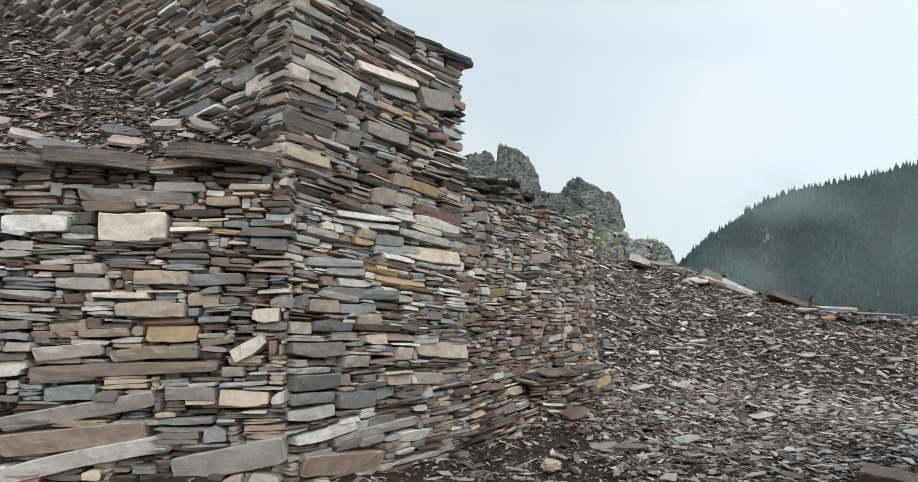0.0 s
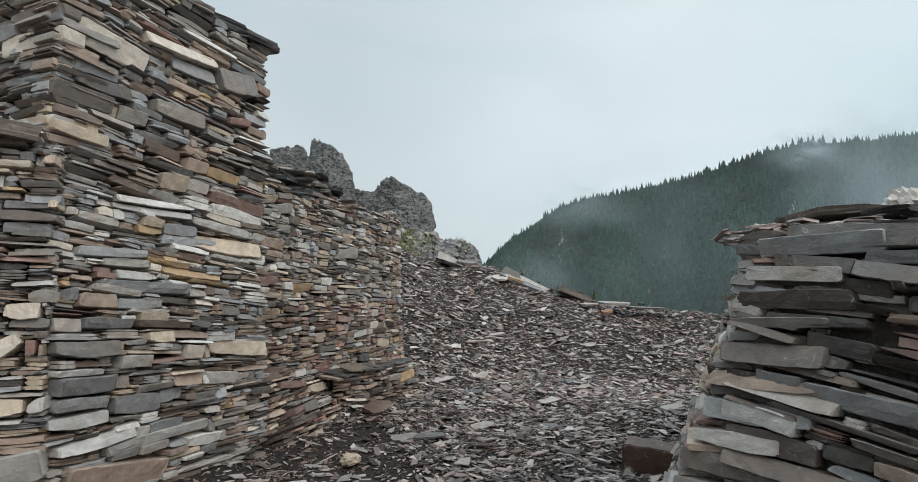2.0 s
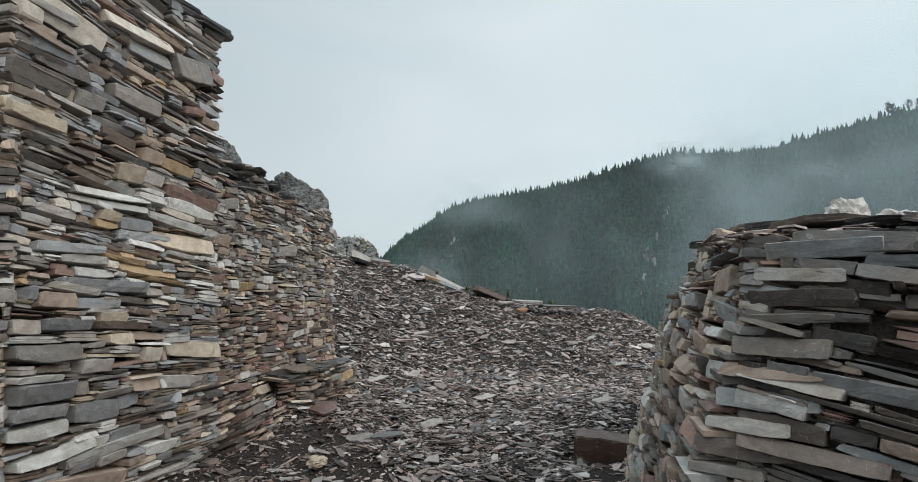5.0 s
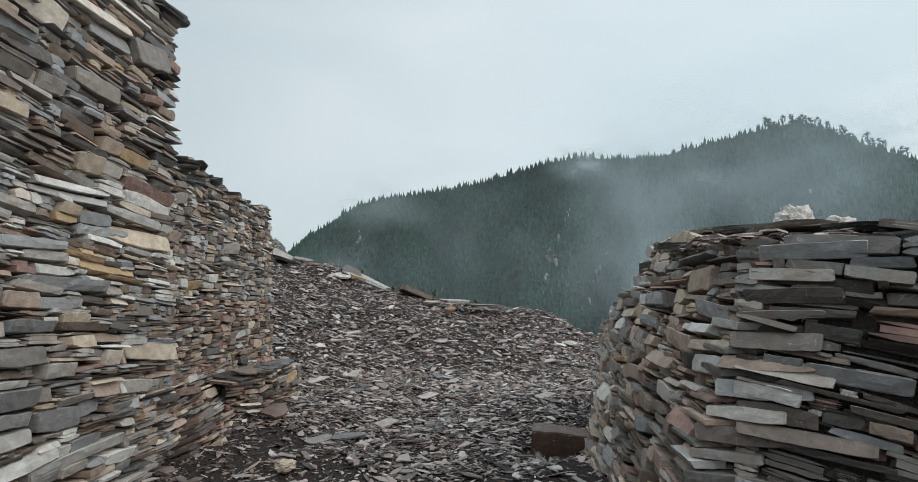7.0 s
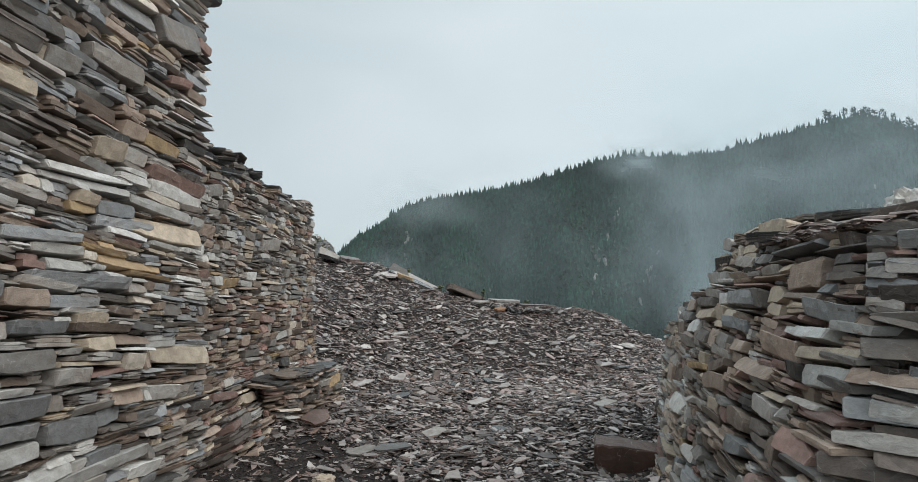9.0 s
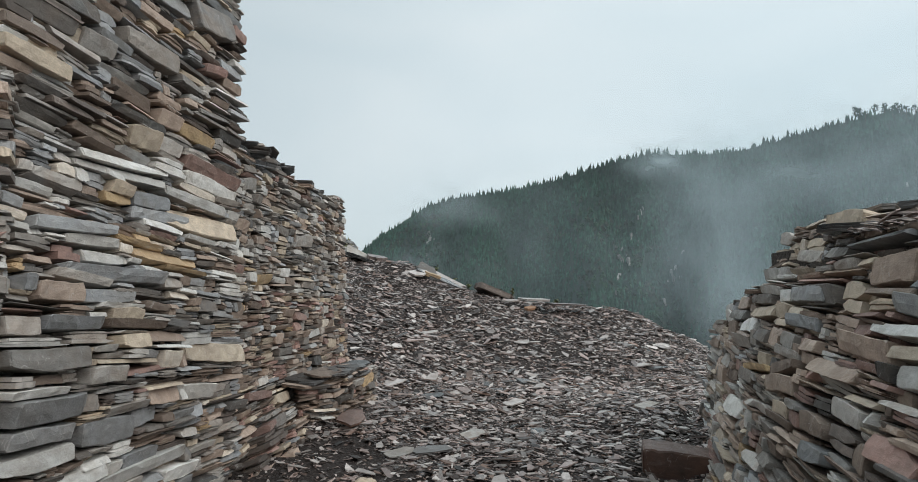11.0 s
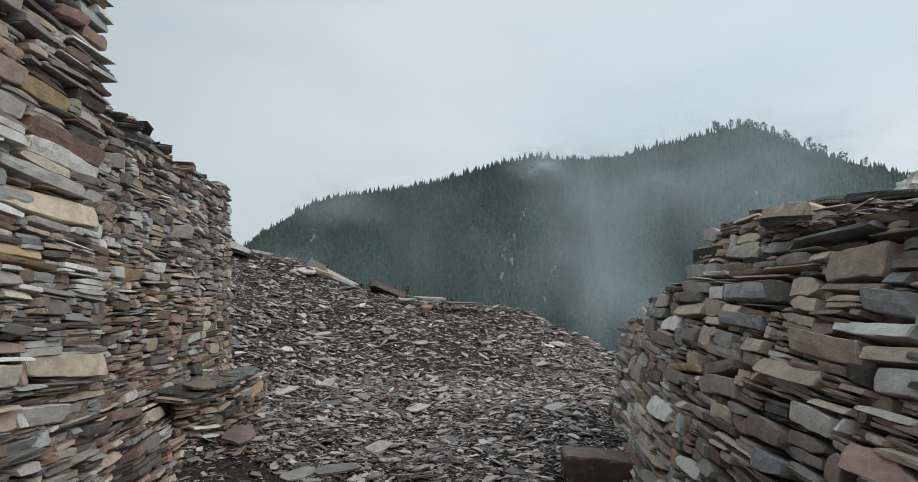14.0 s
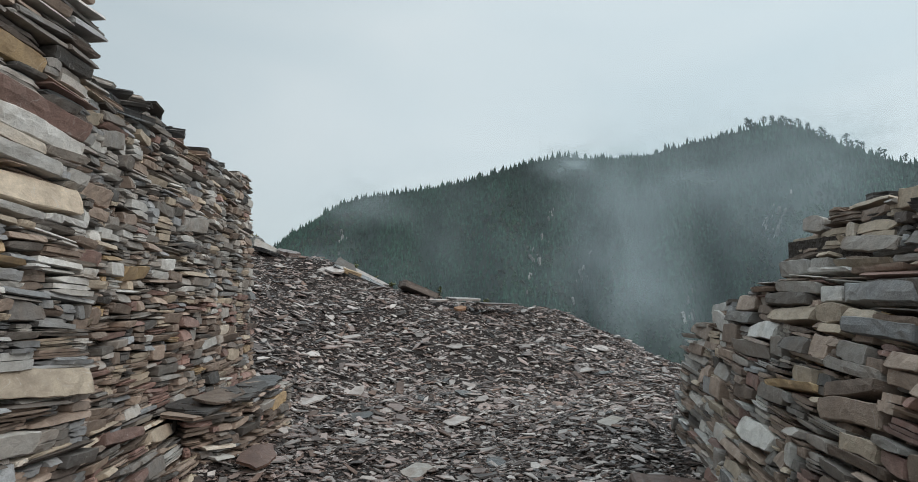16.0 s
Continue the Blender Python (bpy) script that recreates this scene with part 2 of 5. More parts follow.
# ---------------------------------------------------------------- mesh helpers
def mesh_from(name, verts, faces, mats, indices=None, smooth=False):
    me = bpy.data.meshes.new(name)
    me.from_pydata([tuple(v) for v in verts], [], faces)
    for m in mats if isinstance(mats, (list, tuple)) else [mats]:
        me.materials.append(m)
    if indices is not None:
        me.polygons.foreach_set("material_index", indices)
    if smooth:
        me.polygons.foreach_set("use_smooth", [True] * len(me.polygons))
    me.update()
    return me


def thing(name, me, label, category, group="", kind=""):
    return tagged(new(name, me), label, category, group, kind)


def part(name, me, parent, label="", kind=""):
    ob = tagged(new(name, me), label, kind=kind)
    ob.parent = parent
    return ob


class Pile:
    """Collects many small meshes, each placed by a 4 x 4 matrix, into one joined mesh."""

    def __init__(self):
        self.v, self.f, self.i, self.count = [], [], [], 0

    def add(self, template, m, mat=0):
        tv, tf = template
        m = np.array(m)
        self.v.append(tv @ m[:3, :3].T + m[:3, 3])
        c = self.count
        self.f.extend([tuple(k + c for k in face) for face in tf])
        self.i.extend([mat] * len(tf))
        self.count += len(tv)

    def mesh(self, name, mats, smooth=False):
        return mesh_from(name, np.concatenate(self.v), self.f, mats, self.i, smooth)


def stone_template(r, heavy=False):
    """A walling stone in a unit box: a bowed leaf with slanting, often tapered ends and worn edges, front at y = -0.5."""
    if heavy:
        stops, taper, odds = (0, .02, .1, .2, .32, .44, .56, .68, .8, .9, .98, 1), (.08, .30), .45
    else:
        stops, taper, odds = (0, .03, .16, .32, .5, .68, .84, .97, 1), (.12, .50), .36
    ends = [r.uniform(*taper) if r.random() < odds else r.uniform(0, .08) for _ in range(2)]
    share = [r.choice([0.0, .25, .75, 1.0]) for _ in range(2)]
    bow = r.uniform(-.07, .07)
    wave, turn = r.uniform(.01, .05), r.uniform(0, 6.28)
    tops, bottoms = [], []
    for top in (1, -1):
        xa, xb = -.5 + r.uniform(0, .03 if heavy else .07), .5 - r.uniform(0, .03 if heavy else .07)
        round_a, round_b = r.uniform(.02, .16), r.uniform(.02, .16)
        for k, q in enumerate(stops):
            inner = 1 < k < len(stops) - 2
            t = q + (r.uniform(-.04, .04) if inner else 0)
            z = .5 - r.uniform(0, .045 if heavy else .07) - wave * math.sin(turn + t * 5.0 + top)
            for edge, cut, part_, rounded in ((t, ends[0], share[0], round_a), (1 - t, ends[1], share[1], round_b)):
                z -= cut * (part_ if top > 0 else 1 - part_) * max(0.0, 1 - edge / .5) ** 1.5
                if edge < .01:
                    z -= rounded
            (tops if top > 0 else bottoms).append((xa + (xb - xa) * t, top * max(z, .04) + bow * math.sin(math.pi * t)))
    pts = bottoms + tops[::-1]
    n = len(pts)
    tilt_x, tilt_z = r.uniform(-.06, .06), r.uniform(-.18, .18)
    lean = lambda x, z: tilt_x * x + tilt_z * z
    v = [(x * .97, 0.5, z * .97) for x, z in pts]
    v += [(x, -.470 + r.uniform(-.02, .02) + lean(x, z), z) for x, z in pts]
    v += [(x * r.uniform(.975, .99), -.495 + r.uniform(-.012, .012) + lean(x, z), z * r.uniform(.87, .95) + .05 * bow) for x, z in pts]
    f = []
    for k in range(n):
        j = (k + 1) % n
        f.append((k, j, n + j, n + k))
        f.append((n + k, n + j, 2 * n + j, 2 * n + k))
    # the front is closed by quads from the lower edge to the upper, over a slightly uneven middle
    m = len(stops)
    c = len(v)
    for k in range(m):
        a, b = v[2 * n + k], v[2 * n + n - 1 - k]
        v.append(((a[0] + b[0]) / 2, (a[1] + b[1]) / 2 - r.uniform(-.012, .03), (a[2] + b[2]) / 2 + r.uniform(-.08, .08)))
    for k in range(m - 1):
        lo, hi = 2 * n + k, 2 * n + n - 1 - k
        f.append((lo, lo + 1, c + k + 1, c + k))
        f.append((c + k, c + k + 1, hi - 1, hi))
    f.append((2 * n, c, 3 * n - 1))
    f.append((2 * n + m - 1, 2 * n + m, c + m - 1))
    return np.array(v), f


def split_template(r):
    """A walling stone that has split along its bedding: two to four leaves, their broken edges stepped."""
    cuts = np.cumsum(r.uniform(.5, 1.5, int(r.integers(2, 5))))
    cuts = np.concatenate([[0], cuts / cuts[-1]]) - .5
    v, f = [], []
    m = 5
    for z0, z1 in zip(cuts[:-1], cuts[1:]):
        xa, xb = -.5 + r.uniform(0, .14), .5 - r.uniform(0, .14)
        back = r.uniform(-.02, .14)
        c = len(v)
        for k in range(m):
            x = xa + (xb - xa) * k / (m - 1) + (r.uniform(-.05, .05) if 0 < k < m - 1 else 0)
            y = -.5 + back + r.uniform(-.03, .05) + (.06 if k in (0, m - 1) else 0)
            lift = r.uniform(-.03, .03)
            pinch = .35 * (z1 - z0) * (r.random() < .5) if k in (0, m - 1) else 0
            v += [(x, y + r.uniform(0, .03), z0 + lift + .022 + pinch), (x, y, z1 + lift - .022 - pinch), (x, .5, z1 + lift - .022 - pinch), (x, .5, z0 + lift + .022 + pinch)]
        for k in range(m - 1):
            a, b = c + 4 * k, c + 4 * k + 4
            f += [(a, b, b + 1, a + 1), (a + 1, b + 1, b + 2, a + 2), (b, a, a + 3, b + 3)]
        e = c + 4 * (m - 1)
        f += [(c, c + 1, c + 2, c + 3), (e + 3, e + 2, e + 1, e)]
    return np.array(v), f


def chip_template(r, n=5):
    """A flat splinter of slate in a unit box, lying in the x-y plane: straight broken edges, one end often pointed."""
    a, b = r.uniform(.2, .5), r.uniform(.2, .5)
    pts = [(-.5, -a * r.uniform(.3, 1)), (-.5 + r.uniform(.2, .5), -.5), (.5, -b * r.uniform(-.3, .9)), (.5 - r.uniform(.05, .5), .5), (-.5 + r.uniform(0, .3), a)][:n]
    n = len(pts)
    lift, shift = r.uniform(-.2, .2, n), r.uniform(-.04, .04, (n, 2))
    v = [(x, y, -.5) for x, y in pts]
    v += [(x * .95 + shift[k][0], y * .95 + shift[k][1], .35 + lift[k]) for k, (x, y) in enumerate(pts)]
    f = [tuple(range(n, 2 * n))] + [(k, (k + 1) % n, n + (k + 1) % n, n + k) for k in range(n)]
    return np.array(v), f


rng = np.random.default_rng(11)
STONES = [stone_template(rng) for k in range(40)] + [split_template(rng) for k in range(12)]
SOLID = 40
HEAVY = len(STONES)
STONES += [stone_template(rng, True) for k in range(10)]
CHIPS = [chip_template(rng, 4 + k % 2) for k in range(30)]


# ---------------------------------------------------------------- ground
def ramp01(t):
    t = np.clip(t, 0, 1)
    return t * t * (3 - 2 * t)


def soft(t, w=0.8):
    return 0.5 * (t + np.sqrt(t * t + w * w)) - 0.0


def crest_line(x):
    return np.interp(x, [-8, 3.5, 5.3, 6.3, 6.8, 8.4, 9.7, 11.3, 12.5], [20.5, 18.6, 17.7, 17.2, 16.6, 15.0, 14.5, 14.1, 13.8])


def lumps(x, y):
    return (0.05 * np.sin(1.7 * x + .6 * y + 1) + .04 * np.sin(2.9 * y - 1.3 * x) + .025 * np.sin(5.1 * x + 3.7 * y)
            + .02 * np.sin(7.3 * y - 4.9 * x + 2))


def ground_z(x, y):
    """The tip of slate waste: a trodden hollow, a rising heap, then a crest that falls into the valley."""
    x, y = np.asarray(x, float), np.asarray(y, float)
    foot = 8.7 + 2.1 * ramp01((x - 2.0) / 3.2)
    z = 0.352 * (soft(y - foot, 1.6) - .1)
    z = z - .02 + 0.21 * ramp01((0.4 - x - (6.2 - y) * .55) / 1.6) * ramp01((7.5 - y) / 3)
    z = z - .05 * (1 - ramp01((y - 10) / 2)) - .13 * np.exp(-((y - 8.6) / 2.2) ** 2) * ramp01((x - .6) / 1.6)
    z = z + lumps(x, y) * .7
    z = z - .16 * np.exp(-((x - 3.34) ** 2 + (y - 5.02) ** 2) / .26)
    z = z - .10 * ramp01((y - 10.8) / 2.5) * ramp01((x - 5.3) / 2)
    z = z + .17 * np.exp(-((x - 6.1) / .75) ** 2 - ((y - 16.7) / .9) ** 2)
    over = np.maximum(y - crest_line(x), (x - 11.4) * .9 + (13.5 - y) * .10)
    z = z - 0.62 * (soft(over, 1.0) - .1) - .02 * np.clip(over, 0, 30) ** 1.5
    return z


def ground_sheet():
    xs = np.concatenate([np.linspace(-60, -8, 14), np.linspace(-7.6, 16, 119), np.linspace(17, 90, 20)])
    ys = np.concatenate([np.linspace(-60, -4, 12), np.linspace(-3, 24, 136), np.linspace(25, 100, 22)])
    gx, gy = np.meshgrid(xs, ys)
    gz = ground_z(gx, gy)
    v = np.stack([gx.ravel(), gy.ravel(), gz.ravel()], 1)
    w = len(xs)
    f = [(j * w + i, j * w + i + 1, (j + 1) * w + i + 1, (j + 1) * w + i) for j in range(len(ys) - 1) for i in range(w - 1)]
    return thing("ground", mesh_from("ground", v, f, EARTH, smooth=True), "dark brown slaty earth of an old quarry tip", "ground", kind="structure")


ground = ground_sheet()


# ---------------------------------------------------------------- dry stone walls
class Face:
    """A wall face: a plan line walked from u = 0, the wall on the left of the walk or the right (side), leaning back as it rises."""

    def __init__(self, line, side, batter, shear, rough=0.02):
        self.p = np.array(line, float)
        seg = np.diff(self.p, axis=0)
        self.cum = np.concatenate([[0], np.cumsum(np.hypot(*seg.T))])
        self.length, self.side, self.batter, self.shear, self.rough = self.cum[-1], side, batter, shear, rough

    def plan(self, u):
        return np.array([np.interp(u, self.cum, self.p[:, 0]), np.interp(u, self.cum, self.p[:, 1])])

    def axes(self, u):
        a, b = self.plan(max(u - .25, 0)), self.plan(min(u + .25, self.length))
        t = (b - a) / np.hypot(*(b - a))
        n = np.array([t[1], -t[0]]) * self.side
        return t, n

    def drop(self, u, w):
        """How far the bed at height w has sunk at u."""
        return self.shear(w) * (u - self.length * .4)

    def place(self, u, z, out=0.0):
        t, n = self.axes(u)
        p = self.plan(u) + n * (out + self.batter(u, z))
        return np.array([p[0], p[1], z])


def pack(face, bottom, top, sizes, keys, r, bin_w=0.02):
    """Beds a face with stones from the bottom up: always the lowest hollow first, round the given key stones."""
    n = int(face.length / bin_w)
    us = (np.arange(n) + .5) * bin_w
    level = np.array([bottom(u) + face.drop(u, bottom(u)) for u in us])
    cap = np.array([top(u) + face.drop(u, top(u)) for u in us])
    stones = []
    left = sorted([(k[0], k[1] + face.drop(k[0], k[1] + face.drop(k[0], k[1])), *k[2:]) for k in keys], key=lambda k: k[1])
    for _ in range(9000):
        open_ = level < cap - .012
        if not open_.any():
            break
        i = int(np.argmin(np.where(open_, level, 1e9)))
        z0 = level[i]
        a = i
        give = float(r.choice([.008, .016, .026, .034]))
        while a > 0 and level[a - 1] < z0 + give:
            a -= 1
        b = i
        while b < n - 1 and level[b + 1] < z0 + give:
            b += 1
        w, h = sizes(r, us[i], z0)
        room = (b - a + 1) * bin_w
        sides = [level[k] - z0 for k in (a - 1, b + 1) if 0 <= k < n and .014 < level[k] - z0 < .15]
        level_up = r.choice(sides) if sides and r.random() < .62 else None
        if level_up:
            h = level_up if level_up < .11 or r.random() < .4 else level_up * .5
        if room < .05:
            step = min([level[k] for k in (a - 1, b + 1) if 0 <= k < n] or [z0 + .03])
            tall = max(step - z0, .015)
            if room > .025:
                stones.append(((a + b + 1) / 2 * bin_w, z0 + min(tall, .07) / 2, room * 1.1, min(tall, .07), None, r.normal(0, 5), False))
            level[a:b + 1] = z0 + min(tall, .07) if tall > .03 else z0 + tall
            continue
        w = room if w > room * .85 else w
        if w < room:
            free = room - w
            a0 = a if r.random() < .4 else (b + 1 - int(w / bin_w) if r.random() < .66 or free < .2 else a + int(r.uniform(.08, free - .08) / bin_w))
        else:
            a0 = a
        a0 = max(a0, 0)
        b0 = min(a0 + max(int(w / bin_w), 2), b + 1)
        lo, hi = a0 * bin_w, b0 * bin_w
        placed = False
        for k in left:
            ku, kz, kw, kh = k[:4]
            if ku - kw / 2 < hi - .01 and ku + kw / 2 > lo + .01 and kz - kh / 2 > z0 - .06:
                base = kz - kh / 2
                if base - z0 < .028:
                    ka, kb = max(int((ku - kw / 2) / bin_w), 0), min(int((ku + kw / 2) / bin_w) + 1, n)
                    if level[ka:kb].min() > base - .032:
                        stones.append((ku, kz, kw, kh, k[4], k[5] if len(k) > 5 else 0.0, True))
                        level[ka:kb] = np.maximum(level[ka:kb], kz + kh / 2)
                        left.remove(k)
                    else:
                        sub = slice(max(a0, ka), min(b0, kb))
                        level[sub] = np.maximum(level[sub], base)
                    placed = True
                    break
                h = min(h, base - z0)
        if placed:
            continue
        seg = level[a0:b0]
        base = seg.max()
        h = min(h, cap[a0:b0].max() - base + .01)
        if h < .012:
            level[a0:b0] += .02
            continue
        mid = (lo + hi) / 2
        lean = math.degrees(math.atan2(float(np.mean(seg[-3:]) - np.mean(seg[:3])), max(hi - lo, .05))) * .6
        stones.append((mid, base + h / 2 - .006, (hi - lo) * 1.01, h * .975, None, float(np.clip(lean, -6, 6)) + r.normal(0, 1.6), False))
        level[a0:b0] = base + h + np.linspace(-1, 1, b0 - a0) * r.normal(0, .006)
    for k in left:
        stones.append((k[0], k[1], k[2], k[3], k[4], k[5] if len(k) > 5 else 0.0, True))
    return stones


def lay(face, stones, tint_of, r, wall, near, pile, limit=300, slack=0.027, sunk=0.0, bond=(0.0, 0.0)):
    """Turns packed stones into pieces of a wall: those of the near stretch as objects, the rest joined."""
    order = sorted(range(len(stones)), key=lambda k: (0 if near(stones[k][0], stones[k][1]) else 1, not stones[k][6]))
    for rank, k in enumerate(order):
        u, w, sw, sh, tint, tilt, is_key = stones[k]
        if u - sw / 2 < .04 and bond[0]:
            more = r.uniform(-.02, bond[0])
            u, sw = u - more / 2, sw + more
        if u + sw / 2 > face.length - .04 and bond[1]:
            more = r.uniform(-.02, bond[1])
            u, sw = u + more / 2, sw + more
        z = w - face.drop(u, w)
        slope = math.atan(-face.shear(w)) + radians(tilt)
        tint = tint or tint_of(r, u, z)
        t, nrm = face.axes(u)
        depth = min(max(.20, sw * .6), .32)
        proud = r.normal(0, slack) + (.006 if is_key else 0) + (.06 if abs(tilt) > 20 else 0) - sunk
        c = face.place(u, z, proud - depth / 2)
        tx = np.array([t[0], t[1], 0])
        inn = np.array([-nrm[0], -nrm[1], 0])
        yaw = radians(r.normal(0, 1.4))
        tx, inn = tx * math.cos(yaw) + inn * math.sin(yaw), inn * math.cos(yaw) - tx * math.sin(yaw)
        flip = -face.side
        up = np.array([0, 0, 1.0])
        rake = max(-.40, .85 * (face.batter(u, z + .06) - face.batter(u, z - .06)) / .12)
        n3 = np.array([nrm[0], nrm[1], 0])
        up, inn = (up + n3 * rake) / math.hypot(1, rake), (inn + np.array([0, 0, rake])) / math.hypot(1, rake)
        ax = tx * math.cos(slope) + up * math.sin(slope)
        az = up * math.cos(slope) - tx * math.sin(slope)
        m = np.eye(4)
        s_x = (1 if r.random() < .5 else -1)
        m[:3, 0], m[:3, 1], m[:3, 2], m[:3, 3] = ax * sw * s_x, inn * depth, az * sh, c
        kind = int(r.integers(SOLID))
        if sh > .032 and not is_key and r.random() < .46:
            kind = SOLID + kind % (HEAVY - SOLID)
        if is_key:
            kind = HEAVY + kind % (len(STONES) - HEAVY)
        if rank < limit and near(u, w):
            ob = new("stone", stone_mesh(kind, tint))
            ob.matrix_basis = Matrix(m.tolist())
            ob.parent = wall
        else:
            pile.add(STONES[kind], m, TINTS.index(tint))


STONE_MESHES = {}


def stone_mesh(kind, tint):
    if (kind, tint) not in STONE_MESHES:
        STONE_MESHES[kind, tint] = mesh_from("stone", *STONES[kind], SLATE[tint])
    return STONE_MESHES[kind, tint]


def core_mesh(name, face, bottom, top, thick, back=0.19, step=0.25, ends=(0.1, 0.1)):
    """The rubble heart of a wall, a hand's width behind its face, coloured dark to deepen the shade in the joints."""
    us = np.arange(ends[0], face.length - ends[1] + .01, step)
    v, f = [], []
    for u in us:
        b, t = bottom(u) - .4, top(u) - .05
        hs = np.linspace(b, t, 6)
        ring = [face.place(u, z, -back) for z in hs]
        t2, n2 = face.axes(u)
        far = [np.array([*(face.plan(u) - n2 * thick), z]) for z in hs[::-1]]
        v.extend(ring + far)
    k = 12
    for s in range(len(us) - 1):
        for j in range(k):
            q = (s * k + j, s * k + (j + 1) % k, (s + 1) * k + (j + 1) % k, (s + 1) * k + j)
            f.append(q if face.side > 0 else q[::-1])
    f += [tuple(range(k)), tuple(range((len(us) - 1) * k, len(us) * k))[::-1]]
    return mesh_from(name, v, f, CORE)


def core(name, face, bottom, top, thick, label, **more):
    return thing(name, core_mesh(name, face, bottom, top, thick, **more), label, "wall")


def pick(r, table):
    names, weights = zip(*table)
    weights = np.array(weights, float)
    return names[int(r.choice(len(names), p=weights / weights.sum()))]


def size_maker(mean_w, mean_h, big=0.1, sliver=.42):
    """Stone sizes: slivers, ordinary stones and a few heavy ones."""
    def sizes(r, u, z):
        q = r.random()
        if q < sliver:
            h = r.uniform(.014, .032)
            w = r.uniform(.08, .34) * mean_w / .23
        elif q > 1 - big:
            h = r.uniform(.08, .125) * mean_h / .05
            w = r.uniform(.2, .5) * mean_w / .23
        else:
            h = float(np.clip(np.exp(r.normal(math.log(mean_h), .35)), .025, .11))
            w = float(np.clip(np.exp(r.normal(math.log(mean_w), .42)), .07, .6))
        return w, h
    return sizes


A_LINE = [(-1.283, 4.754), (-.861, 5.281), (-.497, 5.736), (-.157, 6.089), (.085, 6.362)]
LOW_LINE = [(-.09, 6.40), (.66, 7.66), (1.22, 8.42), (2.125, 9.815)]
tower_face = Face(A_LINE, 1, lambda u, z: (.15 - .10 * float(ramp01((u - 1.2) / .7))) * float(ramp01((2.15 - z) / 1.2)) - .03 * max(0, z - 3),
                  lambda w: .105 * float(ramp01((w - .3) / 1.3)))
low_face = Face(LOW_LINE, 1, lambda u, z: .035 * (1.6 - z) + .75 * max(0, .55 - z) * float(ramp01((u + .1) / .7)) * (1 - float(ramp01((u - 1.5) / .7))), lambda w: .035 * float(ramp01((w - .3) / 1.3)))


def tower_top(u):
    return 3.98 - .075 * u


def low_top(u):
    return 2.59 + .03 * math.sin(u * 5) + .06 * float(ramp01((u - 3.0) / .5))


def low_bottom(u):
    p = low_face.plan(u)
    return float(ground_z(p[0] + .2, p[1] - .15)) - .12


def tower_bottom(u):
    p = tower_face.plan(u)
    return float(ground_z(p[0] + .2, p[1] - .15)) - .12


GENERAL = (("grey", 26), ("dark", 12), ("blue", 18), ("pale", 12), ("brown", 20), ("tan", 8), ("ochre", 1.5), ("red", 4), ("cream", 1.2), ("shale", 6))
WARM = (("grey", 17), ("dark", 12), ("blue", 3), ("pale", 5), ("brown", 46), ("tan", 8), ("ochre", .8), ("red", 12), ("cream", .5), ("shale", 4))
LOWRUN = (("grey", 40), ("dark", 9), ("blue", 10), ("pale", 14), ("brown", 17), ("tan", 9), ("ochre", 1), ("red", 2))
SOMBRE = (("grey", 24), ("dark", 16), ("blue", 7), ("pale", 5), ("brown", 34), ("tan", 6), ("ochre", .6), ("red", 8), ("shale", 8))


FLANK = (("grey", 15), ("dark", 9), ("blue", 4), ("pale", 5), ("brown", 44), ("tan", 12), ("ochre", 1.5), ("red", 14), ("shale", 6))
# weighted to dark stones: the shade on the near end is put into the tints
NEAR_END = (("grey", 18), ("dark", 26), ("blue", 11), ("pale", 4), ("shale", 24), ("red", 9), ("brown", 16))


RETURN = (("grey", 32), ("dark", 8), ("blue", 20), ("pale", 15), ("brown", 18), ("tan", 4), ("red", 1))
FAR_FLANK = (("grey", 26), ("dark", 6), ("blue", 7), ("pale", 12), ("brown", 32), ("tan", 13), ("ochre", 1.5), ("red", 7))
UPPER = (("grey", 24), ("dark", 19), ("blue", 13), ("pale", 6), ("brown", 24), ("tan", 4), ("ochre", .5), ("red", 3), ("shale", 16))


MIDWALL = (("grey", 26), ("dark", 8), ("blue", 24), ("pale", 19), ("brown", 15), ("tan", 8), ("ochre", 1.5), ("red", 3), ("cream", 1.5))


def tower_tint(r, u, z):
    return pick(r, UPPER if z + r.normal(0, .25) > 2.35 else MIDWALL if z > .9 else GENERAL)


def low_tint(r, u, z):
    return pick(r, WARM if z < 1.3 else LOWRUN)


# single stones that stand out: run along the face, height, length, thickness, colour, lean
tower_keys, low_keys, terrace_keys, right_keys, rfront_keys = [], [], [], [], []
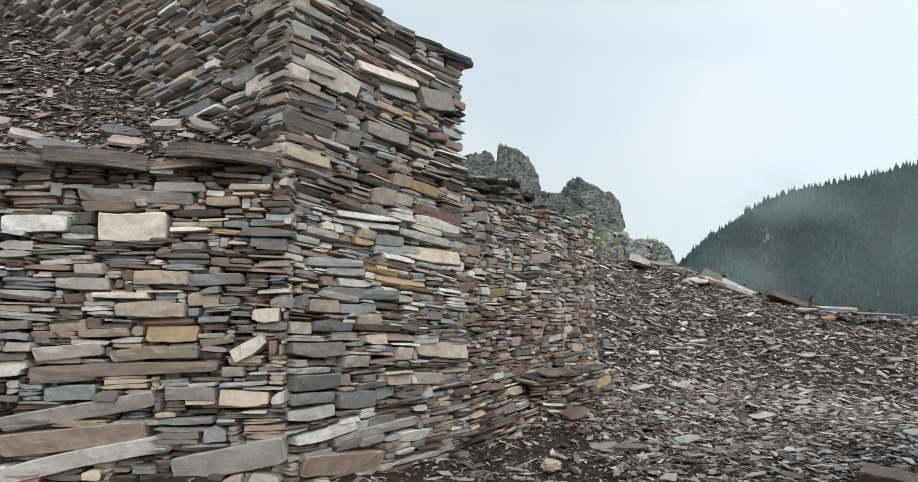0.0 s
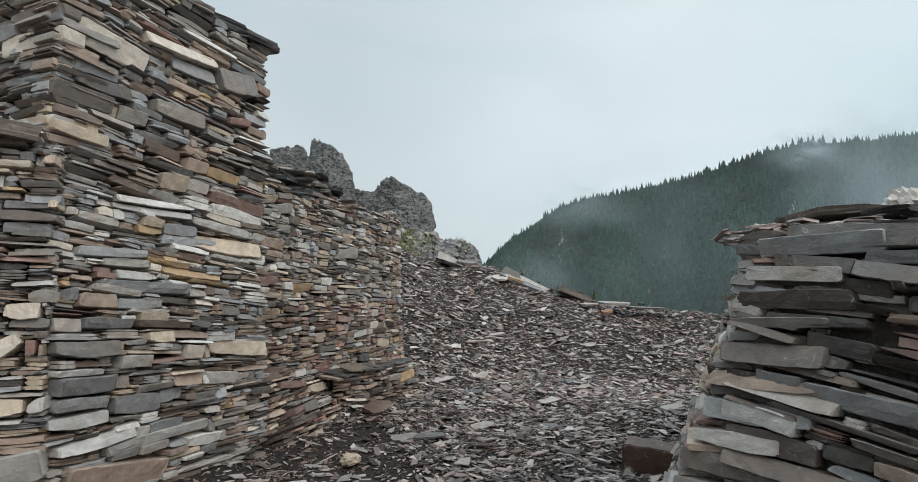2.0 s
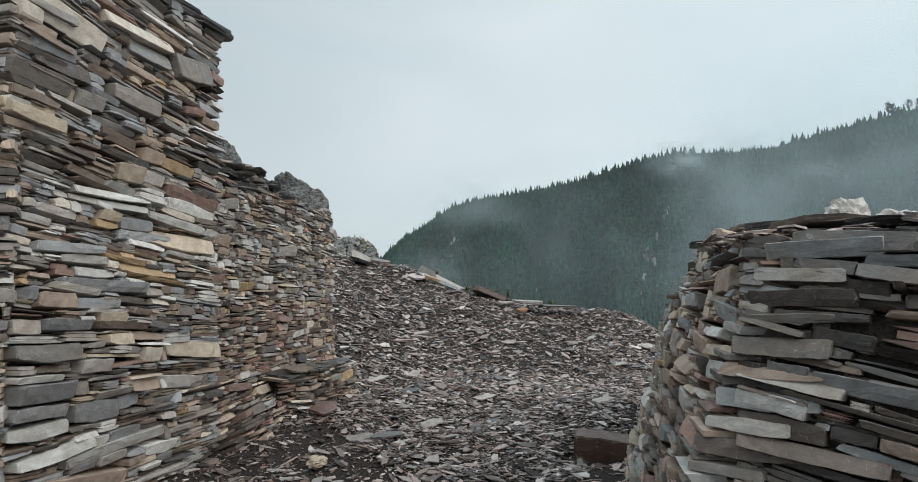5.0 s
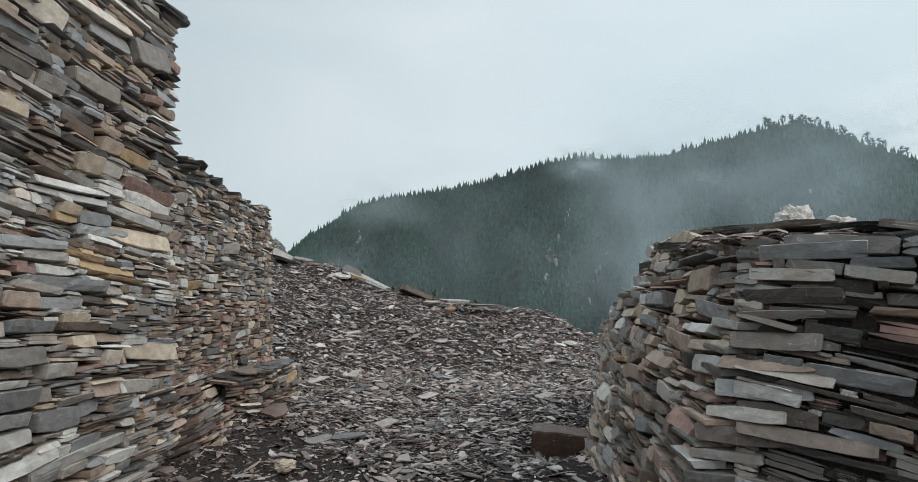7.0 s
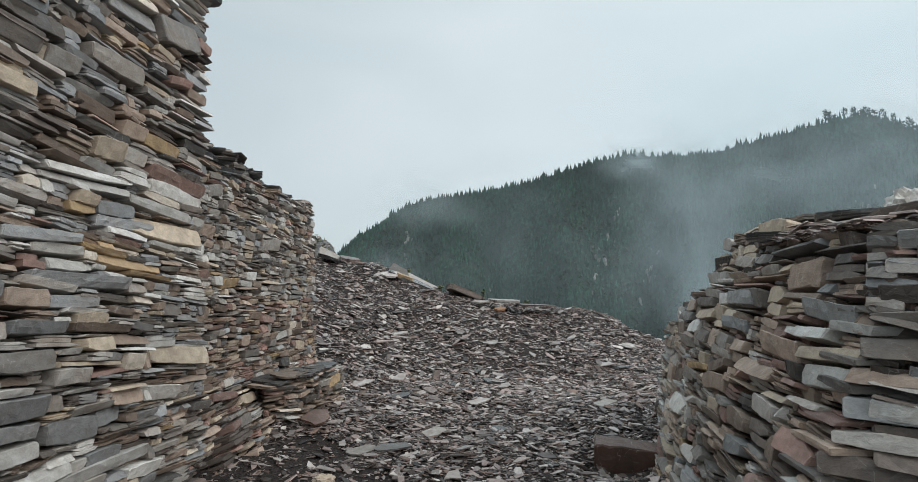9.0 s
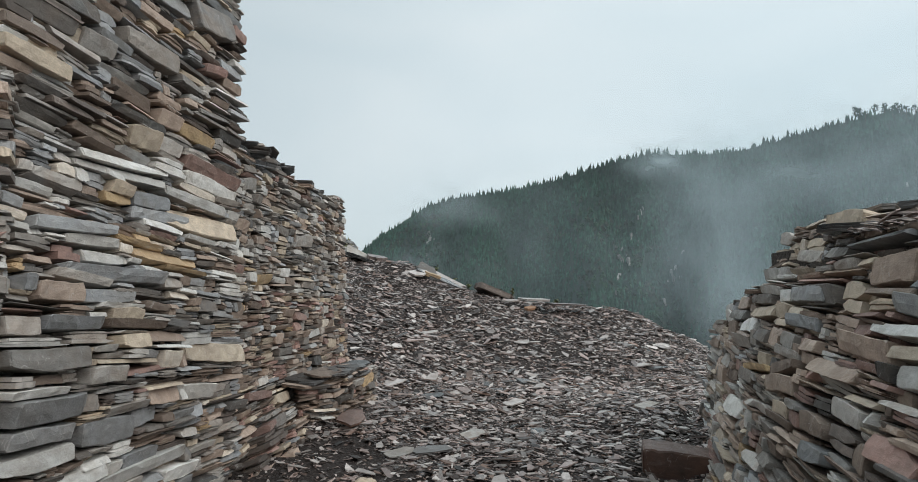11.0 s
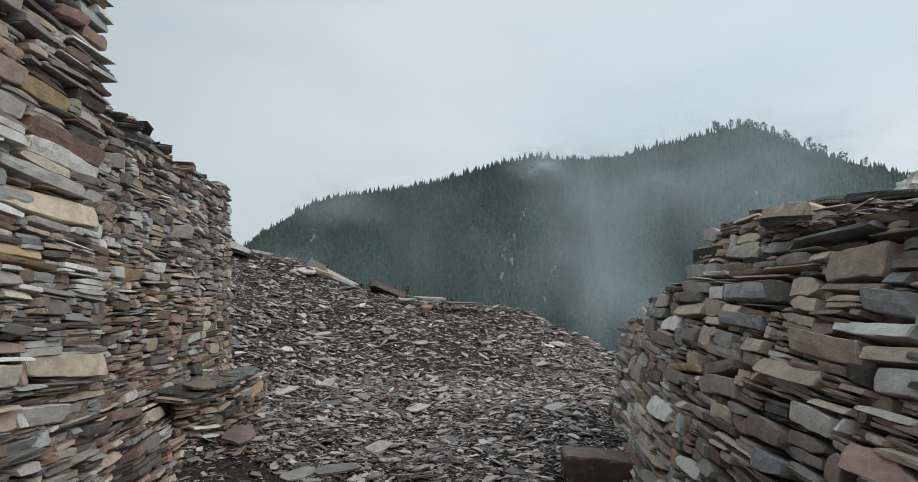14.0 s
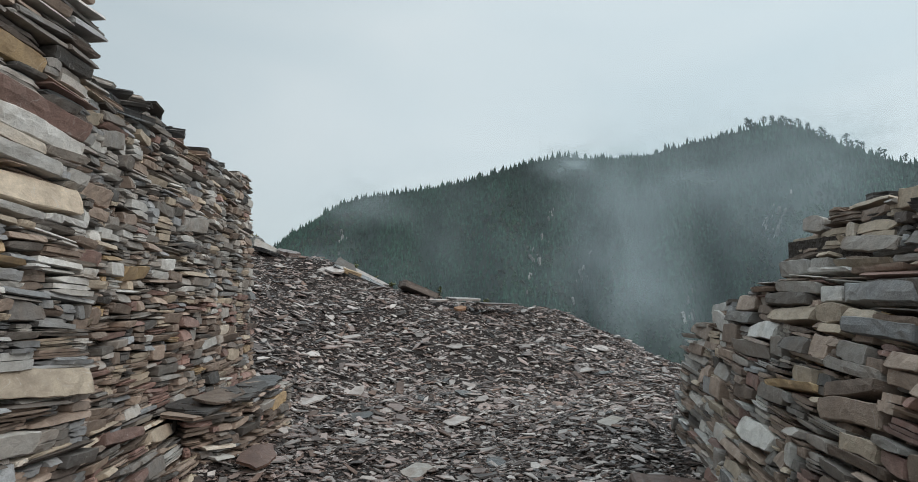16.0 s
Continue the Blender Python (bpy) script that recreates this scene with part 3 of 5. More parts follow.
# upper courses of the tall part
tower_keys += [
    (0.45, 3.25, 0.60, 0.174, "cream", -1),
    (1.09, 3.44, 0.77, 0.107, "cream", 8),
    (1.70, 3.35, 0.44, 0.219, "dark", 12),
    (1.22, 3.32, 0.47, 0.130, "blue", 5),
    (0.18, 2.59, 0.36, 0.082, "tan", 10),
    (0.31, 3.03, 0.35, 0.104, "blue", 6),
    (0.36, 2.92, 0.46, 0.114, "dark", 5),
    (0.32, 2.78, 0.36, 0.094, "tan", 2),
    (0.63, 2.78, 0.27, 0.108, "grey", 7),
    (1.08, 2.90, 0.54, 0.136, "grey", 6),
    (1.73, 3.00, 0.26, 0.063, "red", 12),
    (1.03, 2.34, 0.27, 0.134, "tan", 5),
    (1.75, 2.24, 0.66, 0.098, "red", -1),
    (1.75, 2.14, 0.64, 0.100, "pale", -1),
]
# courses at eye height
tower_keys += [
    (0.87, 2.14, 0.74, 0.055, "pale", 6),
    (0.85, 2.07, 0.73, 0.055, "pale", 5),
    (1.55, 2.00, 0.64, 0.077, "pale", -1),
    (0.81, 1.92, 0.23, 0.064, "ochre", 4),
    (1.10, 1.94, 0.34, 0.097, "blue", 6),
    (1.21, 1.85, 0.59, 0.073, "blue", 5),
    (1.64, 1.84, 0.80, 0.143, "tan", 2),
    (0.45, 1.71, 0.56, 0.070, "blue", 5),
    (0.57, 1.65, 0.41, 0.061, "pale", 5),
    (0.66, 1.56, 0.35, 0.071, "pale", 4),
    (1.21, 1.58, 0.62, 0.083, "ochre", 1),
    (0.73, 1.47, 0.82, 0.077, "blue", 3),
    (0.65, 1.35, 0.39, 0.076, "blue", 3),
    (0.76, 1.26, 0.25, 0.067, "tan", 2),
    (0.38, 1.23, 0.40, 0.072, "blue", 2),
]
# heavy foot courses
tower_keys += [
    (0.82, 1.11, 0.23, 0.087, "tan", 0),
    (1.70, 0.97, 0.70, 0.134, "tan", -3),
    (1.16, 0.98, 0.20, 0.111, "cream", 0),
    (0.24, 1.07, 0.42, 0.110, "grey", 1),
    (0.59, 0.96, 0.27, 0.093, "grey", 0),
    (0.23, 0.84, 0.41, 0.122, "blue", 1),
    (0.21, 0.72, 0.39, 0.087, "blue", -2),
    (0.64, 0.65, 0.41, 0.139, "blue", -4),
    (1.11, 0.77, 0.29, 0.100, "brown", -3),
    (1.48, 0.74, 0.36, 0.105, "pale", -3),
    (0.20, 0.61, 0.39, 0.086, "pale", 1),
    (0.31, 0.45, 0.61, 0.087, "pale", 4),
    (0.87, 0.38, 0.95, 0.086, "pale", 2),
    (0.50, 0.19, 0.83, 0.178, "brown", -9),
]
# the lower run of the wall
low_keys += [
    (0.37, 1.42, 0.50, 0.053, "tan", -1),
    (0.33, 1.56, 0.42, 0.094, "red", 4),
    (0.22, 1.53, 0.21, 0.085, "red", 2),
    (2.24, 1.94, 0.50, 0.135, "grey", 5),
    (1.12, 1.50, 0.47, 0.099, "ochre", 5),
    (0.37, 2.39, 0.50, 0.078, "tan", 12),
    (0.74, 2.34, 0.35, 0.115, "grey", 11),
    (0.37, 0.68, 0.50, 0.072, "brown", -8),
    (0.37, 0.58, 0.50, 0.080, "brown", -4),
    (0.75, 0.44, 0.50, 0.075, "red", -6),
    (3.29, 0.72, 0.50, 0.133, "tan", -3),
]
# terrace wall, upper courses
terrace_keys += [
    (1.13, 1.97, 0.50, 0.212, "cream", 1),
    (1.80, 1.98, 0.47, 0.126, "pale", 1),
    (1.11, 2.19, 0.83, 0.086, "pale", 2),
    (1.41, 1.66, 0.20, 0.079, "cream", -1),
    (1.52, 1.90, 0.23, 0.046, "pale", 0),
    (1.44, 1.55, 0.38, 0.092, "grey", 0),
    (1.59, 1.71, 0.33, 0.042, "pale", -5),
    (1.82, 1.48, 0.33, 0.058, "pale", 1),
    (1.17, 1.47, 0.39, 0.046, "cream", 0),
    (0.95, 1.37, 0.49, 0.113, "tan", 1),
    (0.60, 1.44, 0.22, 0.101, "tan", 1),
    (0.15, 1.33, 0.20, 0.109, "cream", 1),
    (0.52, 1.59, 0.39, 0.084, "blue", -3),
    (0.09, 2.05, 0.19, 0.065, "blue", 0),
    (0.15, 1.86, 0.29, 0.068, "blue", 1),
    (0.89, 1.60, 0.39, 0.101, "tan", 0),
]
# terrace wall, lower courses
terrace_keys += [
    (1.53, 1.25, 0.26, 0.074, "tan", -7),
    (1.27, 1.21, 0.35, 0.058, "tan", -1),
    (0.80, 1.20, 0.36, 0.117, "ochre", -1),
    (1.50, 1.08, 0.46, 0.099, "cream", -6),
    (0.90, 1.06, 0.61, 0.091, "tan", -3),
    (0.49, 1.15, 0.24, 0.054, "tan", -7),
    (0.25, 1.10, 0.26, 0.108, "cream", -32),
    (1.12, 0.95, 1.36, 0.091, "brown", -2),
    (1.86, 0.98, 0.17, 0.089, "cream", -6),
    (1.41, 0.67, 1.05, 0.114, "pale", -9),
    (0.64, 0.79, 0.36, 0.103, "grey", 1),
    (0.27, 0.75, 0.35, 0.116, "tan", 1),
    (1.42, 0.49, 1.00, 0.162, "brown", -6),
    (1.33, 0.35, 1.15, 0.129, "pale", -11),
    (0.38, 0.33, 0.77, 0.196, "pale", -10),
]
# near part of the long side
right_keys += [
    (1.77, 1.34, 0.62, 0.130, "grey", -1),
    (0.44, 1.29, 0.60, 0.096, "blue", 3),
    (0.63, 1.18, 0.53, 0.065, "pale", -1),
    (1.74, 1.81, 0.62, 0.102, "tan", 3),
    (0.97, 1.08, 0.62, 0.117, "brown", 1),
    (1.18, 0.93, 0.62, 0.098, "brown", -1),
    (0.27, 0.99, 0.53, 0.111, "pale", -4),
]
# far part of the long side
right_keys += [
    (1.98, 1.34, 0.62, 0.107, "blue", -1),
    (1.91, 1.16, 0.62, 0.087, "blue", 1),
    (1.95, 0.86, 0.46, 0.082, "brown", -12),
    (1.91, 0.75, 0.51, 0.121, "brown", -8),
    (1.75, 0.63, 0.33, 0.087, "tan", -3),
    (2.58, 0.78, 0.62, 0.049, "ochre", -8),
    (2.24, 1.60, 0.62, 0.090, "grey", 4),
    (2.22, 1.49, 0.62, 0.048, "tan", 2),
    (2.97, 1.29, 0.62, 0.081, "grey", -1),
    (2.85, 1.19, 0.62, 0.105, "tan", -3),
    (2.46, 1.71, 0.08, 0.089, "cream", 5),
]
# the near end; its dark and shale tints also carry the shade on this face
rfront_keys += [
    (0.48, 1.65, 0.51, 0.098, "dark", -3),
    (0.37, 1.55, 0.26, 0.070, "dark", -6),
    (0.64, 1.51, 0.29, 0.072, "dark", -6),
    (0.38, 1.47, 0.51, 0.064, "dark", -3),
    (0.30, 1.38, 0.52, 0.047, "shale", -2),
    (0.35, 1.32, 0.39, 0.046, "dark", 6),
    (0.16, 1.21, 0.32, 0.124, "shale", 6),
    (0.44, 1.23, 0.25, 0.073, "dark", -1),
    (0.22, 1.08, 0.18, 0.069, "blue", 3),
    (0.53, 1.02, 0.45, 0.082, "blue", 3),
    (0.15, 0.93, 0.31, 0.081, "pale", 3),
    (0.19, 0.83, 0.38, 0.092, "shale", 4),
    (0.31, 0.73, 0.61, 0.072, "shale", 6),
    (0.47, 0.82, 0.18, 0.060, "dark", 5),
    (0.12, 1.08, 0.23, 0.053, "shale", 7),
]

r = np.random.default_rng(3)
wall = tall_wall = core("dry_stone_wall", tower_face, tower_bottom, tower_top, .55, "tall ruined dry stone wall of grey and brown slate", ends=(.1, .12))
pile = Pile()
lay(tower_face, pack(tower_face, tower_bottom, tower_top, size_maker(.30, .044, .06, .46), tower_keys, r), tower_tint, r, wall,
    lambda u, w: w < 2.6, pile, slack=.017, bond=(.05, .05))
lay(tower_face, pack(tower_face, tower_bottom, lambda u: 3.75, size_maker(.2, .036, .1, .5), [], r), tower_tint, r, wall, lambda u, w: False, pile, sunk=.13)
part("stone_courses", pile.mesh("stone_courses", list(SLATE.values())), wall, "slate walling stones laid dry", "stuff")

# the lower run beyond the straight joint
wall = core("dry_stone_wall", low_face, low_bottom, low_top, 1.3, "low ruined dry stone wall of small brown slate stones", ends=(.0, .14))
pile = Pile()
lay(low_face, pack(low_face, low_bottom, low_top, size_maker(.25, .048, .09, .32), low_keys, r), low_tint, r, wall,
    lambda u, w: u < 1.3, pile, slack=.013)
lay(low_face, pack(low_face, low_bottom, lambda u: 2.5, size_maker(.18, .036, .1, .5), [], r), low_tint, r, wall, lambda u, w: False, pile, sunk=.12)
part("stone_courses", pile.mesh("stone_courses", list(SLATE.values())), wall, "slate walling stones laid dry", "stuff")

# the upper return of the tall part, running back along the bank
C_LINE = [(-1.30, 4.80), (-1.95, 5.22), (-3.5, 6.20), (-5.6, 7.58), (-7.2, 8.6)]
return_face = Face(C_LINE, -1, lambda u, z: .05 * (3 - z), lambda w: .15)


def bank_z(x, y):
    return 2.41 + .86 * np.clip(y - 4.75, 0, 99) + lumps(x * 1.5, y * 1.5) * .6


def return_bottom(u):
    p = return_face.plan(u)
    return max(2.34, float(bank_z(*p)) - .35)


def return_top(u):
    return 4.05 + .27 * u


wall = core("dry_stone_wall", return_face, return_bottom, return_top, .5, "dry stone wall of grey slate climbing a rubble bank")
pile = Pile()
lay(return_face, pack(return_face, return_bottom, return_top, size_maker(.27, .038, .06, .5), [], r), lambda r, u, z: pick(r, RETURN), r, wall,
    lambda u, w: u < 2.2, pile, limit=250)
part("stone_courses", pile.mesh("stone_courses", list(SLATE.values())), wall, "slate walling stones laid dry", "stuff")

# the lower terrace wall that holds the bank
B_LINE = [(-1.22, 4.66), (-2.2, 4.62), (-3.2, 4.55), (-5.0, 4.4)]
terrace_face = Face(B_LINE, -1, lambda u, z: .06 * (1.6 - z), lambda w: 0.0)


def terrace_bottom(u):
    return .12


def terrace_top(u):
    return 2.41 + .03 * math.sin(u * 4)


wall = core("dry_stone_wall", terrace_face, terrace_bottom, terrace_top, .6, "low dry stone retaining wall of mixed slate", ends=(.12, .0))
pile = Pile()
lay(terrace_face, pack(terrace_face, terrace_bottom, terrace_top, size_maker(.25, .05, .12), terrace_keys, r), lambda r, u, z: pick(r, GENERAL), r, wall,
    lambda u, w: u < 2.3, pile, slack=.02, bond=(.03, 0))
lay(terrace_face, pack(terrace_face, terrace_bottom, terrace_top, size_maker(.2, .036, .1, .5), [], r), lambda r, u, z: pick(r, GENERAL), r, wall, lambda u, w: False, pile, sunk=.13)
part("stone_courses", pile.mesh("stone_courses", list(SLATE.values())), wall, "slate walling stones laid dry", "stuff")

# the other wall across the way: long side and near end
R_LINE = [(2.02, 2.36), (2.62, 3.12), (3.25, 3.90), (3.95, 4.72), (4.65, 5.52), (5.52, 6.50)]


def right_batter(u, z):
    return (.36 * (1.2 - z)) * (1 - .65 * float(ramp01((u - 2.6) / 2.2)))


right_face = Face(R_LINE, -1, right_batter, lambda w: -.06 * float(ramp01((1.4 - w) / 1.2)))


def right_top(u):
    steps = [(0, 1.66), (.5, 1.72), (1.3, 1.80), (2.4, 1.86), (2.92, 1.88), (2.96, 1.64), (3.10, 1.60), (3.14, 1.44), (3.5, 1.38), (3.54, 1.30), (4.18, 1.25), (4.22, 1.08), (4.85, 1.02), (4.87, .80), (6, .70)]
    return float(np.interp(u, *zip(*steps)))


def right_bottom(u):
    return -.32


wall_r = core("dry_stone_wall", right_face, right_bottom, right_top, .9, "thick ruined dry stone wall of dark slate", back=.17, ends=(.1, .15))
pile = Pile()
lay(right_face, pack(right_face, right_bottom, right_top, size_maker(.36, .074, .26, .28), right_keys, r), lambda r, u, z: pick(r, FAR_FLANK if u + r.normal(0, .2) > 2.1 else SOMBRE if z > 1.4 else FLANK), r, wall_r,
    lambda u, w: u < 2.6, pile, limit=200, slack=.013)
lay(right_face, pack(right_face, right_bottom, right_top, size_maker(.2, .04, .1, .5), [], r), lambda r, u, z: pick(r, FLANK), r, wall_r, lambda u, w: False, pile, sunk=.11)
F_LINE = [(2.02, 2.36), (2.30, 1.66), (2.75, .75)]
rfront_face = Face(F_LINE, 1, lambda u, z: .18 * (1.2 - z), lambda w: .20 * float(ramp01((1.75 - w) / .7)))
lay(rfront_face, pack(rfront_face, lambda u: -.15, lambda u: 1.70, size_maker(.40, .05, .15, .45), rfront_keys, r), lambda r, u, z: pick(r, NEAR_END if z < 1.35 else (("dark", 5), ("grey", 3), ("blue", 2))), r, wall_r,
    lambda u, w: u < 1.2, pile, limit=100, slack=.02)

lay(rfront_face, pack(rfront_face, lambda u: -.15, lambda u: 1.68, size_maker(.26, .036, .1, .5), [], r), lambda r, u, z: pick(r, NEAR_END), r, wall_r, lambda u, w: False, pile, sunk=.10)


def quoins(fa, fb, z0, z1, r, wall, courses, slopes=(0.0, 0.0)):
    """Bonded corner stones where two battered faces meet, laid long one way and then the other; courses: thickness and colour, from the bottom up, over again."""
    z, k = z0, 0
    while z < z1:
        h, tint = courses[k % len(courses)]
        (ta, na), (tb, nb) = fa.axes(0), fb.axes(0)
        pa, pb = fa.plan(0) + na * fa.batter(0, z + h / 2), fb.plan(0) + nb * fb.batter(0, z + h / 2)
        a, b = np.linalg.solve(np.array([ta, -tb]).T, pb - pa)
        c = pa + ta * a
        t, n_, slope = (ta, na, slopes[0]) if k % 2 else (tb, nb, slopes[1])
        ln, dp = r.uniform(.26, .4) + 1.4 * h, r.uniform(.16, .24)
        p = c + t * (ln / 2 - r.uniform(.01, .05)) - n_ * (dp / 2 - r.uniform(.012, .035))
        rise = -slope * ln + r.normal(0, .012)
        m = np.eye(4)
        m[:3, 0], m[:3, 1], m[:3, 2], m[:3, 3] = (t[0] * ln, t[1] * ln, rise), (-n_[0] * dp, -n_[1] * dp, 0), (0, 0, h * .97), (p[0], p[1], z + h / 2 + rise / 2)
        ob = new("stone", stone_mesh(int(r.integers(SOLID)) if h < .08 else HEAVY + int(r.integers(10)), tint))
        ob.matrix_basis = Matrix(m.tolist())
        ob.parent = wall
        z += h
        k += 1


TALL_CORNER = ((.06, "brown"), (.09, "tan"), (.04, "pale"), (.07, "brown"), (.05, "shale"), (.13, "dark"), (.05, "blue"), (.03, "grey"), (.10, "dark"), (.04, "brown"), (.15, "cream"),
               (.06, "grey"), (.10, "dark"), (.05, "brown"), (.08, "grey"), (.06, "blue"), (.09, "dark"), (.05, "pale"), (.08, "brown"), (.05, "grey"))
NEAR_CORNER = ((.05, "grey"), (.03, "dark"), (.09, "shale"), (.04, "brown"), (.07, "grey"), (.03, "red"), (.09, "blue"), (.05, "dark"), (.07, "brown"), (.035, "grey"), (.09, "dark"), (.05, "pale"))
quoins(tower_face, return_face, 2.46, 3.95, r, tall_wall, TALL_CORNER, (.10, .13))
part("rubble_core", core_mesh("rubble_core", rfront_face, lambda u: -.15, lambda u: 1.68, .3, back=.10, ends=(.12, .05)), wall_r, "dark slate rubble inside the wall")
quoins(right_face, rfront_face, -.1, 1.62, r, wall_r, NEAR_CORNER)
part("stone_courses", pile.mesh("stone_courses", list(SLATE.values())), wall_r, "slate walling stones laid dry", "stuff")


# ---------------------------------------------------------------- bank behind the terrace wall
def bank():
    xs, ys = np.linspace(-11, -1.52, 60), np.linspace(4.62, 9.5, 40)
    gx, gy = np.meshgrid(xs, ys)
    gz = bank_z(gx, gy)
    v = np.stack([gx.ravel(), gy.ravel(), gz.ravel()], 1)
    w = len(xs)
    f = [(j * w + i, j * w + i + 1, (j + 1) * w + i + 1, (j + 1) * w + i) for j in range(len(ys) - 1) for i in range(w - 1)]
    keep = []
    for q in f:
        c = v[list(q)].mean(0)
        line = np.interp(-c[0], [-p[0] for p in C_LINE], [p[1] for p in C_LINE])
        if c[1] < line + .3:
            keep.append(q)
    return thing("bank", mesh_from("bank", v, keep, EARTH, smooth=True), "steep bank of brown slate rubble behind a wall", "bank", kind="structure")


bank()


# ---------------------------------------------------------------- scree
def scatter(count, x0, x1, y0, y1, z_of, lo, hi, r, pile, weight=None, tumble=14, mats=(0, 0, 0, 1, 2), tail=.62):
    made = 0
    while made < count:
        x, y = r.uniform(x0, x1), r.uniform(y0, y1)
        if weight is not None and r.random() > weight(x, y):
            made += .2
            continue
        s = float(np.clip(lo * np.exp(abs(r.normal(0, tail))), lo, hi))
        e = .06
        z = float(z_of(x, y))
        gx, gy = (float(z_of(x + e, y)) - z) / e, (float(z_of(x, y + e)) - z) / e
        m = Matrix.Translation((x, y, z + s * r.uniform(.02, .40))) @ Euler((.55 * math.atan(gy) + radians(r.normal(0, tumble)), -.55 * math.atan(gx) + radians(r.normal(0, tumble)), 0)).to_matrix().to_4x4()
        m = m @ Matrix.Rotation(r.uniform(0, 6.28), 4, "Z") @ Matrix.Diagonal((s * r.uniform(1.1, 2.3), s * r.uniform(.6, 1.2), s * r.uniform(.05, .12), 1))
        pile.add(CHIPS[int(r.integers(len(CHIPS)))], m, int(mats[int(r.integers(len(mats)))]))
        made += 1


def open_ground(x, y):
    left = np.interp(y, [4.4, 4.74, 6.48, 9.7, 12, 20], [-3.5, -1.2, .15, 2.1, 1.0, -2])
    right = np.interp(y, [2.3, 4.7, 6.75, 7.2, 20], [1.8, 3.7, 5.6, 16, 16])
    if x < left or x > right or y > crest_line(x) + .8:
        return 0
    if x < 1.3 and 4.5 < y < 7.0:  # fine trodden soil along the foot of the wall
        return .38
    return .55 if (x - 6.4) ** 2 + (y - 10.4) ** 2 < 1.3 + .5 * math.sin(x * 4) else 1.0


r = np.random.default_rng(5)
pile = Pile()
# extra pale chips (1) put the sky's sheen on flat tops into the colour mix
COVER = (0, 0, 0, 0, 0, 3, 3, 1, 1, 1, 1, 2)
GRIT = (3, 3, 3, 0, 0, 2)
scatter(11000, -3.0, 12.6, 2.5, 11.5, ground_z, .021, .11, r, pile, open_ground, 10, COVER, .75)
scatter(34000, .0, 13.0, 8.0, 20.0, ground_z, .025, .15, r, pile, open_ground, 10, COVER, .72)
scatter(22000, -1.0, 8.0, 4.5, 10.0, ground_z, .014, .05, r, pile, open_ground, 12, GRIT)
scatter(10000, 2.0, 12.0, 9.0, 16.0, ground_z, .020, .06, r, pile, open_ground, 12, GRIT)
scatter(14000, -1.0, 8.0, 4.5, 10.0, ground_z, .018, .09, r, pile, open_ground, 10, COVER, .75)


def trodden(x, y):
    inside = y > .6 and x > 2.0 + abs(y - 2.36) * .42 and x < 5.2
    fade = max(0.0, 1 - max(0, -y - 3) / 5) * max(0.0, 1 - max(0, abs(x) - 5) / 5)
    return 0 if inside or (y > 2.4 and x > -3.0) or y > 4.3 else (.5 + .5 * min(max((y + .5) / 2.5, 0), 1)) * fade


scatter(10000, -10.0, 9.0, -8.0, 4.4, ground_z, .024, .14, r, pile, trodden, 8, (0, 0, 0, 0, 1, 2))
scree = thing("scree", pile.mesh("scree", [CHIP, CHIP_PALE, CHIP_RUST, CHIP_GRIT]), "loose grey and brown slate chips heaped over the ground", "scree", kind="stuff")
pile = Pile()
scatter(17000, -7.0, -1.5, 4.66, 8.6, bank_z, .019, .11, r, pile, lambda x, y: 1.0 if y < np.interp(-x, [-p[0] for p in C_LINE], [p[1] for p in C_LINE]) else 0, 10, (0, 0, 0, 0, 1, 1, 2))
thing("bank_scree", pile.mesh("bank_scree", [CHIP, CHIP_PALE, CHIP_RUST, CHIP_GRIT]), "loose slate rubble lying on a steep bank", "scree", kind="stuff")


